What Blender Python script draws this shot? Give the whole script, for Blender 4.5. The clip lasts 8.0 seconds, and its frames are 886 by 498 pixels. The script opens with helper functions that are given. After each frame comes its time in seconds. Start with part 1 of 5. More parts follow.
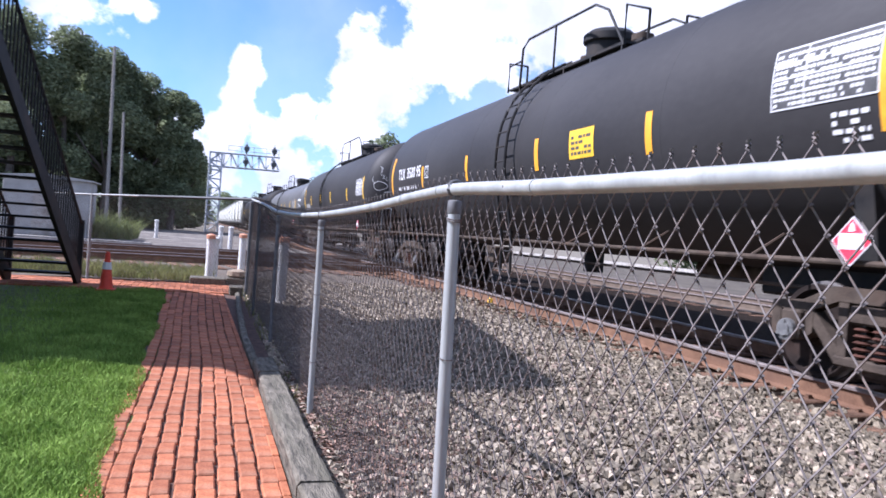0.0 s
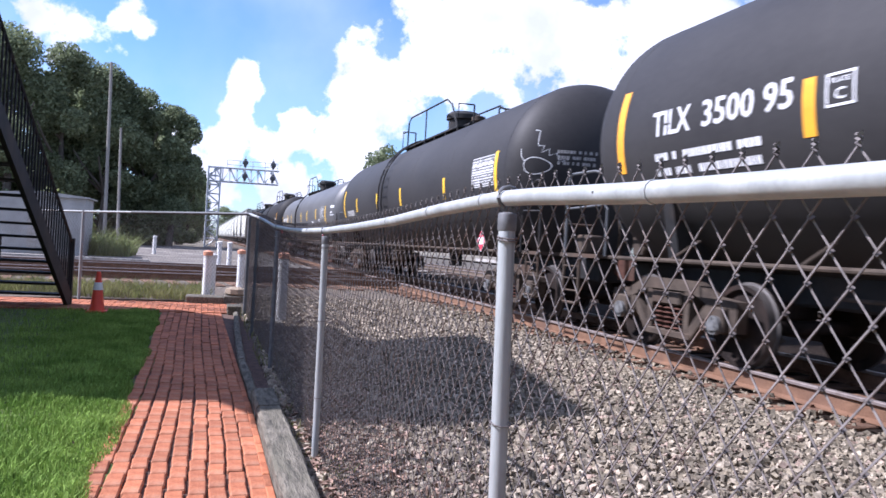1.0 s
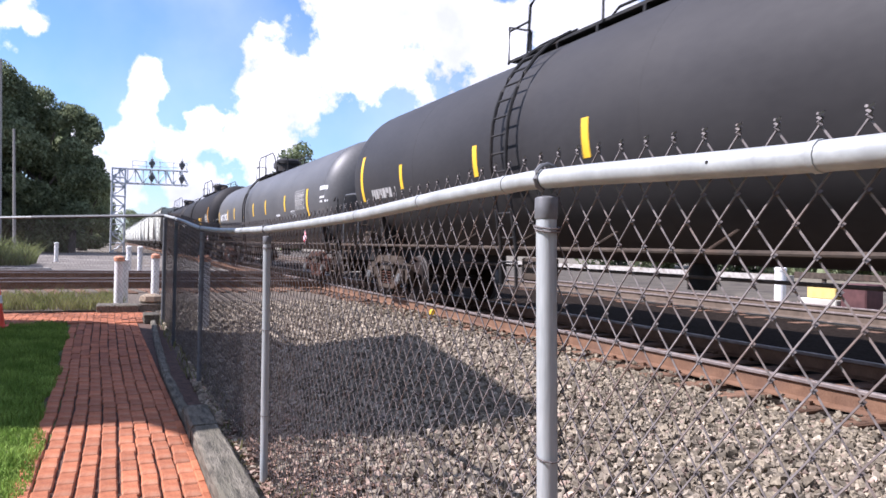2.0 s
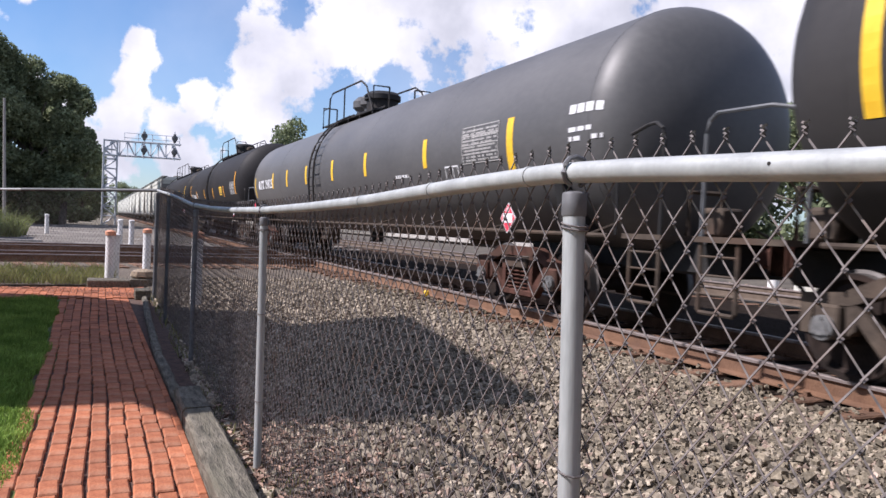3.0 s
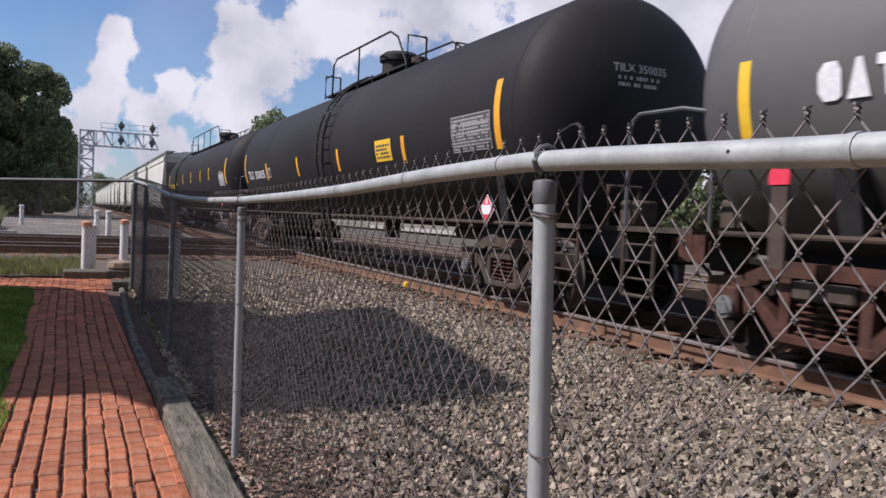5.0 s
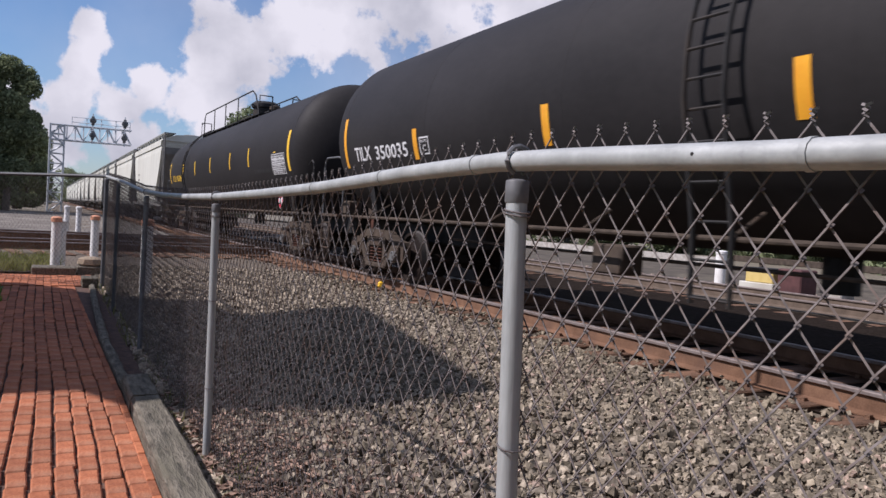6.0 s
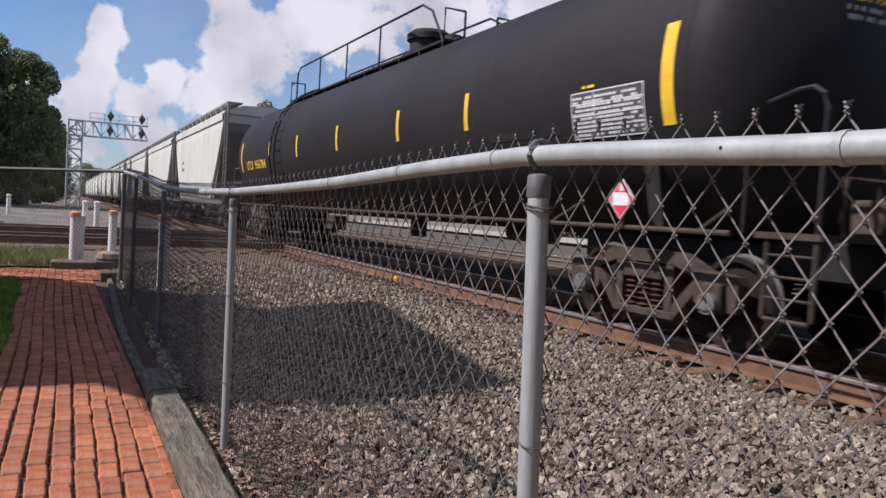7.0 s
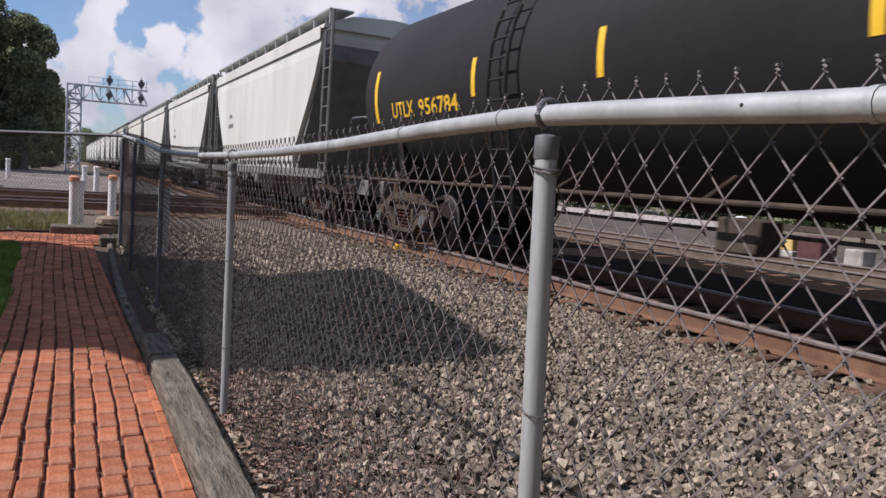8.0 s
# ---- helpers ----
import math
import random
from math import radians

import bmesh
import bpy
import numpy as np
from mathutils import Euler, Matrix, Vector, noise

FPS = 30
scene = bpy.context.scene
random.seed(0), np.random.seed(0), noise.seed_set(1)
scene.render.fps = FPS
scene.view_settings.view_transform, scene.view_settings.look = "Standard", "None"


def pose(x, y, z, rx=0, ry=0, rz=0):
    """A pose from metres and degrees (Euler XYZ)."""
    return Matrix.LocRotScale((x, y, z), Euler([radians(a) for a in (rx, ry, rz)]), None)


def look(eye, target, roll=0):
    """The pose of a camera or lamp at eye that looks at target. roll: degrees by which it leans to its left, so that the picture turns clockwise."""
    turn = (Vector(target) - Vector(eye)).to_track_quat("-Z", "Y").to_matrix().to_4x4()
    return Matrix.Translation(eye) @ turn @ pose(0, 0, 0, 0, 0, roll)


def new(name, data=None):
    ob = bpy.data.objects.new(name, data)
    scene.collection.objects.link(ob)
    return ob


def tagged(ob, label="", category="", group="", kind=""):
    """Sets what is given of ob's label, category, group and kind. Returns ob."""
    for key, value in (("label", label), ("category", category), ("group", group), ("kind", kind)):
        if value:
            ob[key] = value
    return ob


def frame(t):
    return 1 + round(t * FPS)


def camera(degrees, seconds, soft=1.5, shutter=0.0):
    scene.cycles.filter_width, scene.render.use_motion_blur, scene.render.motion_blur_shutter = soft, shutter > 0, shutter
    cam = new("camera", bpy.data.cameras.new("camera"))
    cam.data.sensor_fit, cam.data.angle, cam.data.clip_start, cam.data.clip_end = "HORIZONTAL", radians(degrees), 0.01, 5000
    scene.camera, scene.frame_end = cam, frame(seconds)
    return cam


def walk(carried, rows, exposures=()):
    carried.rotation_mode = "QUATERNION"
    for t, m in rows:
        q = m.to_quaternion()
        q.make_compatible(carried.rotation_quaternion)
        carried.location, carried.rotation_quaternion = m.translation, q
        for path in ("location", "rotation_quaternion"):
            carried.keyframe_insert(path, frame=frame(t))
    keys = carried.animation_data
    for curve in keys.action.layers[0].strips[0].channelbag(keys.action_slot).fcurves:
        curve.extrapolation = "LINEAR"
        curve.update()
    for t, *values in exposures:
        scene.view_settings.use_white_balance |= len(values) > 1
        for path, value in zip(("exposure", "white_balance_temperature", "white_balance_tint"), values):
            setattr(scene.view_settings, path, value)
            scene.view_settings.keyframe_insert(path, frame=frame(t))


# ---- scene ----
cam = camera(61.2, 8.0, soft=1.5, shutter=0.12)
PATH = [
    (0, (-0.119, 0.368, 1.21), (0.489, 2.273, 1.178), 4.2),
    (0.3, (-0.104, 0.545, 1.203), (0.636, 2.398, 1.068), 0.5),
    (0.5, (-0.088, 0.658, 1.2), (0.641, 2.518, 1.099), 0.1),
    (0.8, (-0.066, 0.844, 1.237), (0.621, 2.721, 1.262), 1.0),
    (1, (-0.059, 0.94, 1.234), (0.547, 2.846, 1.232), 3.3),
    (1.2, (-0.069, 0.986, 1.251), (0.488, 2.907, 1.242), 4.0),
    (1.5, (-0.094, 1.101, 1.223), (0.534, 2.998, 1.314), 4.0),
    (1.8, (-0.132, 1.264, 1.247), (0.639, 3.107, 1.325), 1.3),
    (2, (-0.141, 1.342, 1.225), (0.671, 3.169, 1.221), 1.4),
    (2.2, (-0.158, 1.383, 1.228), (0.663, 3.206, 1.175), 3.3),
    (3.3, (-0.139, 1.459, 1.258), (0.686, 3.28, 1.195), 2.1),
    (3.5, (-0.151, 1.44, 1.252), (0.612, 3.288, 1.192), 2.5),
    (4, (-0.14, 1.452, 1.252), (0.556, 3.325, 1.162), 2.5),
    (4.5, (-0.155, 1.425, 1.243), (0.615, 3.268, 1.154), 2.8),
    (5, (-0.14, 1.427, 1.246), (0.739, 3.222, 1.168), 2.7),
    (5.2, (-0.136, 1.421, 1.246), (0.787, 3.193, 1.169), 3.0),
    (6.3, (-0.151, 1.403, 1.239), (0.787, 3.168, 1.167), 3.5),
    (6.5, (-0.149, 1.414, 1.241), (0.771, 3.188, 1.167), 3.4),
    (7, (-0.153, 1.419, 1.24), (0.751, 3.201, 1.152), 3.5),
    (7.5, (-0.148, 1.427, 1.237), (0.751, 3.212, 1.144), 3.7),
    (8, (-0.138, 1.458, 1.228), (0.767, 3.233, 1.056), 4.0),
]
EXPOSURES = [(0.0, 0.86, 5500, 23), (1.0, 0.88, 5550, 23), (1.5, 1.02, 5700, 23), (2.2, 0.76, 5900, 22), (3.3, 0.33, 6100, 21), (4.5, 0.02, 6100, 22), (8.0, -0.02, 6150, 22)]
walk(cam, [(t, look(eye, target, roll)) for t, eye, target, roll in PATH], EXPOSURES)

# ---- light ----
SHADOW = Vector((0.88, -0.25, -1.0)).normalized()      # the way that sunlight travels
SUN_ELEVATION = math.asin(-SHADOW.z)
SUN_AZIMUTH = math.atan2(-SHADOW.x, -SHADOW.y)          # from +y towards +x
sun = new("sun", bpy.data.lights.new("sun", "SUN"))
sun.data.energy, sun.data.angle, sun.data.color = 5.3, radians(0.6), (1.0, 0.95, 0.87)
sun.matrix_world = look((-60, 20, 70), Vector((-60, 20, 70)) + SHADOW)

# cumulus puffs: way to the middle, angular radius
PUFFS = [
    (0.203, 0.956, 0.211, 0.062), (0.268, 0.930, 0.250, 0.076), (0.363, 0.882, 0.300, 0.113), (0.467, 0.848, 0.250, 0.086),
    (0.550, 0.789, 0.275, 0.097), (0.178, 0.971, 0.161, 0.042), (0.108, 0.984, 0.146, 0.028), (0.152, 0.980, 0.131, 0.040),
    (0.234, 0.956, 0.179, 0.042), (0.069, 0.991, 0.113, 0.030), (0.015, 0.993, 0.110, 0.034), (-0.040, 0.991, 0.128, 0.020),
    (0.034, 0.979, 0.198, 0.019), (0.040, 0.984, 0.184, 0.019), (0.036, 0.986, 0.170, 0.019), (0.030, 0.987, 0.152, 0.021), (0.004, 0.998, 0.064, 0.050), (0.092, 0.993, 0.069, 0.037),
    (0.183, 0.979, 0.090, 0.044), (-0.160, 0.960, 0.232, 0.046), (-0.110, 0.958, 0.250, 0.022), (-0.085, 0.962, 0.240, 0.014), (-0.078, 0.985, 0.155, 0.014),
    (0.62, 0.76, 0.20, 0.12), (0.68, 0.68, 0.27, 0.15), (0.80, 0.55, 0.25, 0.15), (0.72, 0.68, 0.12, 0.10),
]


def make_world():
    world = bpy.data.worlds.new("sky")
    scene.world = world
    world.use_nodes = True
    tree = world.node_tree
    n, link = tree.nodes, tree.links
    n.clear()
    sky = n.new("ShaderNodeTexSky")
    sky.sky_type, sky.sun_disc = "NISHITA", False
    sky.sun_elevation, sky.sun_rotation = SUN_ELEVATION, SUN_AZIMUTH
    sky.air_density, sky.dust_density, sky.ozone_density = 1.0, 0.6, 1.6
    coord = n.new("ShaderNodeTexCoord")
    wob = n.new("ShaderNodeTexNoise")
    wob.inputs["Scale"].default_value, wob.inputs["Detail"].default_value, wob.inputs["Roughness"].default_value = 17, 9, 0.6
    link.new(coord.outputs["Generated"], wob.inputs["Vector"])
    best = None
    for x, y, z, r in PUFFS:
        d = n.new("ShaderNodeVectorMath"); d.operation = "DISTANCE"
        d.inputs[1].default_value = (x, y, z)
        link.new(coord.outputs["Generated"], d.inputs[0])
        q = n.new("ShaderNodeMath"); q.operation = "DIVIDE"
        link.new(d.outputs["Value"], q.inputs[0]); q.inputs[1].default_value = r
        if best is None:
            best = q
        else:
            m = n.new("ShaderNodeMath"); m.operation = "SMOOTH_MIN"
            link.new(best.outputs[0], m.inputs[0]); link.new(q.outputs[0], m.inputs[1]); m.inputs[2].default_value = 0.14
            best = m
    add = n.new("ShaderNodeMath"); add.operation = "MULTIPLY_ADD"
    link.new(wob.outputs["Fac"], add.inputs[0]); add.inputs[1].default_value = 3.3
    link.new(best.outputs[0], add.inputs[2])
    edge = n.new("ShaderNodeMapRange"); edge.interpolation_type = "SMOOTHSTEP"
    link.new(add.outputs[0], edge.inputs["Value"])
    edge.inputs["From Min"].default_value, edge.inputs["From Max"].default_value = 2.26, 2.72
    edge.inputs["To Min"].default_value, edge.inputs["To Max"].default_value = 1.0, 0.0
    # thin veil and far scattered cloud all over the sky
    veil = n.new("ShaderNodeTexNoise")
    veil.inputs["Scale"].default_value, veil.inputs["Detail"].default_value = 3.2, 7
    link.new(coord.outputs["Generated"], veil.inputs["Vector"])
    thin = n.new("ShaderNodeMapRange")
    link.new(veil.outputs["Fac"], thin.inputs["Value"])
    thin.inputs["From Min"].default_value, thin.inputs["From Max"].default_value = 0.38, 0.75
    thin.inputs["To Min"].default_value, thin.inputs["To Max"].default_value = 0.0, 0.34
    # broken cumulus over the unseen rest of the sky, added to whiten the fill
    heap = n.new("ShaderNodeTexNoise")
    heap.inputs["Scale"].default_value, heap.inputs["Detail"].default_value = 2.6, 8
    link.new(coord.outputs["Generated"], heap.inputs["Vector"])
    broken = n.new("ShaderNodeMapRange"); broken.interpolation_type = "SMOOTHSTEP"
    link.new(heap.outputs["Fac"], broken.inputs["Value"])
    broken.inputs["From Min"].default_value, broken.inputs["From Max"].default_value = 0.40, 0.50
    ahead = n.new("ShaderNodeVectorMath"); ahead.operation = "DISTANCE"
    ahead.inputs[1].default_value = (0.38, 0.90, 0.20)
    link.new(coord.outputs["Generated"], ahead.inputs[0])
    around = n.new("ShaderNodeMapRange"); around.interpolation_type = "SMOOTHSTEP"
    link.new(ahead.outputs["Value"], around.inputs["Value"])
    around.inputs["To Max"].default_value = 0.4
    around.inputs["From Min"].default_value, around.inputs["From Max"].default_value = 0.62, 0.85
    rest = n.new("ShaderNodeMath"); rest.operation = "MULTIPLY"
    link.new(broken.outputs[0], rest.inputs[0]); link.new(around.outputs[0], rest.inputs[1])
    most = n.new("ShaderNodeMath"); most.operation = "MAXIMUM"
    link.new(edge.outputs[0], most.inputs[0]); link.new(rest.outputs[0], most.inputs[1])
    cover = n.new("ShaderNodeMath"); cover.operation = "MAXIMUM"
    link.new(most.outputs[0], cover.inputs[0]); link.new(thin.outputs[0], cover.inputs[1])
    shade = n.new("ShaderNodeTexNoise")
    shade.inputs["Scale"].default_value, shade.inputs["Detail"].default_value = 9, 6
    link.new(coord.outputs["Generated"], shade.inputs["Vector"])
    tone = n.new("ShaderNodeValToRGB")
    tone.color_ramp.elements[0].position, tone.color_ramp.elements[0].color = 0.36, (7.6, 7.8, 8.2, 1)
    tone.color_ramp.elements[1].position, tone.color_ramp.elements[1].color = 0.62, (11.9, 11.9, 11.9, 1)
    link.new(shade.outputs["Fac"], tone.inputs["Fac"])
    mix = n.new("ShaderNodeMix"); mix.data_type = "RGBA"
    link.new(cover.outputs[0], mix.inputs["Factor"])
    lift = n.new("ShaderNodeMix"); lift.data_type, lift.blend_type = "RGBA", "MULTIPLY"
    lift.inputs["Factor"].default_value, lift.inputs[7].default_value = 1.0, (1.10, 1.37, 1.56, 1)
    link.new(sky.outputs["Color"], lift.inputs[6])
    link.new(lift.outputs[2], mix.inputs[6]); link.new(tone.outputs["Color"], mix.inputs[7])
    bg = n.new("ShaderNodeBackground"); bg.inputs["Strength"].default_value = 0.068
    link.new(mix.outputs[2], bg.inputs["Color"])
    out = n.new("ShaderNodeOutputWorld")
    link.new(bg.outputs[0], out.inputs["Surface"])


make_world()


# ---- materials ----
def mat(name, low, high, rough=0.7, metal=0.0, scale=8.0, bump=0.0, bump_scale=60.0, random=0.0, island=0.0, stretch=(1, 1, 1), spec=0.5, stain=None, stain_at=0.62):
    m = bpy.data.materials.new(name)
    m.use_nodes = True
    n, link = m.node_tree.nodes, m.node_tree.links
    b = n["Principled BSDF"]
    b.inputs["Roughness"].default_value, b.inputs["Metallic"].default_value = rough, metal
    b.inputs["Specular IOR Level"].default_value = spec
    coord = n.new("ShaderNodeTexCoord")
    warp = n.new("ShaderNodeMapping"); warp.inputs["Scale"].default_value = stretch
    link.new(coord.outputs["Object"], warp.inputs["Vector"])
    a = n.new("ShaderNodeTexNoise"); a.inputs["Scale"].default_value, a.inputs["Detail"].default_value = scale, 6
    fine = n.new("ShaderNodeTexNoise"); fine.inputs["Scale"].default_value, fine.inputs["Detail"].default_value = bump_scale, 4
    link.new(warp.outputs[0], a.inputs["Vector"]); link.new(warp.outputs[0], fine.inputs["Vector"])
    both = n.new("ShaderNodeMath"); both.operation = "MULTIPLY_ADD"
    link.new(fine.outputs["Fac"], both.inputs[0]); both.inputs[1].default_value = 0.45
    link.new(a.outputs["Fac"], both.inputs[2])
    ramp = n.new("ShaderNodeValToRGB")
    ramp.color_ramp.elements[0].position, ramp.color_ramp.elements[0].color = 0.5, (*low, 1)
    ramp.color_ramp.elements[1].position, ramp.color_ramp.elements[1].color = 0.95, (*high, 1)
    link.new(both.outputs[0], ramp.inputs["Fac"])
    colour = ramp.outputs["Color"]
    if stain:
        big = n.new("ShaderNodeTexNoise"); big.inputs["Scale"].default_value, big.inputs["Detail"].default_value = scale * 0.31, 7
        link.new(warp.outputs[0], big.inputs["Vector"])
        r2 = n.new("ShaderNodeMapRange")
        r2.inputs["From Min"].default_value, r2.inputs["From Max"].default_value = stain_at - 0.1, stain_at + 0.12
        link.new(big.outputs["Fac"], r2.inputs["Value"])
        mx = n.new("ShaderNodeMix"); mx.data_type = "RGBA"
        link.new(r2.outputs[0], mx.inputs["Factor"]); link.new(colour, mx.inputs[6]); mx.inputs[7].default_value = (*stain, 1)
        colour = mx.outputs[2]
    if random or island:
        src = n.new("ShaderNodeObjectInfo").outputs["Random"] if random else n.new("ShaderNodeNewGeometry").outputs["Random Per Island"]
        amount = random or island
        r3 = n.new("ShaderNodeMapRange")
        r3.inputs["To Min"].default_value, r3.inputs["To Max"].default_value = 1 - amount, 1 + amount
        link.new(src, r3.inputs["Value"])
        hsv = n.new("ShaderNodeHueSaturation")
        link.new(r3.outputs[0], hsv.inputs["Value"]); link.new(colour, hsv.inputs["Color"])
        colour = hsv.outputs["Color"]
    link.new(colour, b.inputs["Base Color"])
    if bump:
        bm = n.new("ShaderNodeBump"); bm.inputs["Strength"].default_value, bm.inputs["Distance"].default_value = bump, 0.02
        link.new(both.outputs[0], bm.inputs["Height"]); link.new(bm.outputs["Normal"], b.inputs["Normal"])
    return m


def leafy(m, share=0.4):
    """Lets some light through thin leaves."""
    n, link = m.node_tree.nodes, m.node_tree.links
    b, out = n["Principled BSDF"], n["Material Output"]
    t, mix = n.new("ShaderNodeBsdfTranslucent"), n.new("ShaderNodeMixShader")
    link.new(b.inputs["Base Color"].links[0].from_socket, t.inputs["Color"])
    mix.inputs[0].default_value = share
    link.new(b.outputs[0], mix.inputs[1]); link.new(t.outputs[0], mix.inputs[2]); link.new(mix.outputs[0], out.inputs["Surface"])
    return m


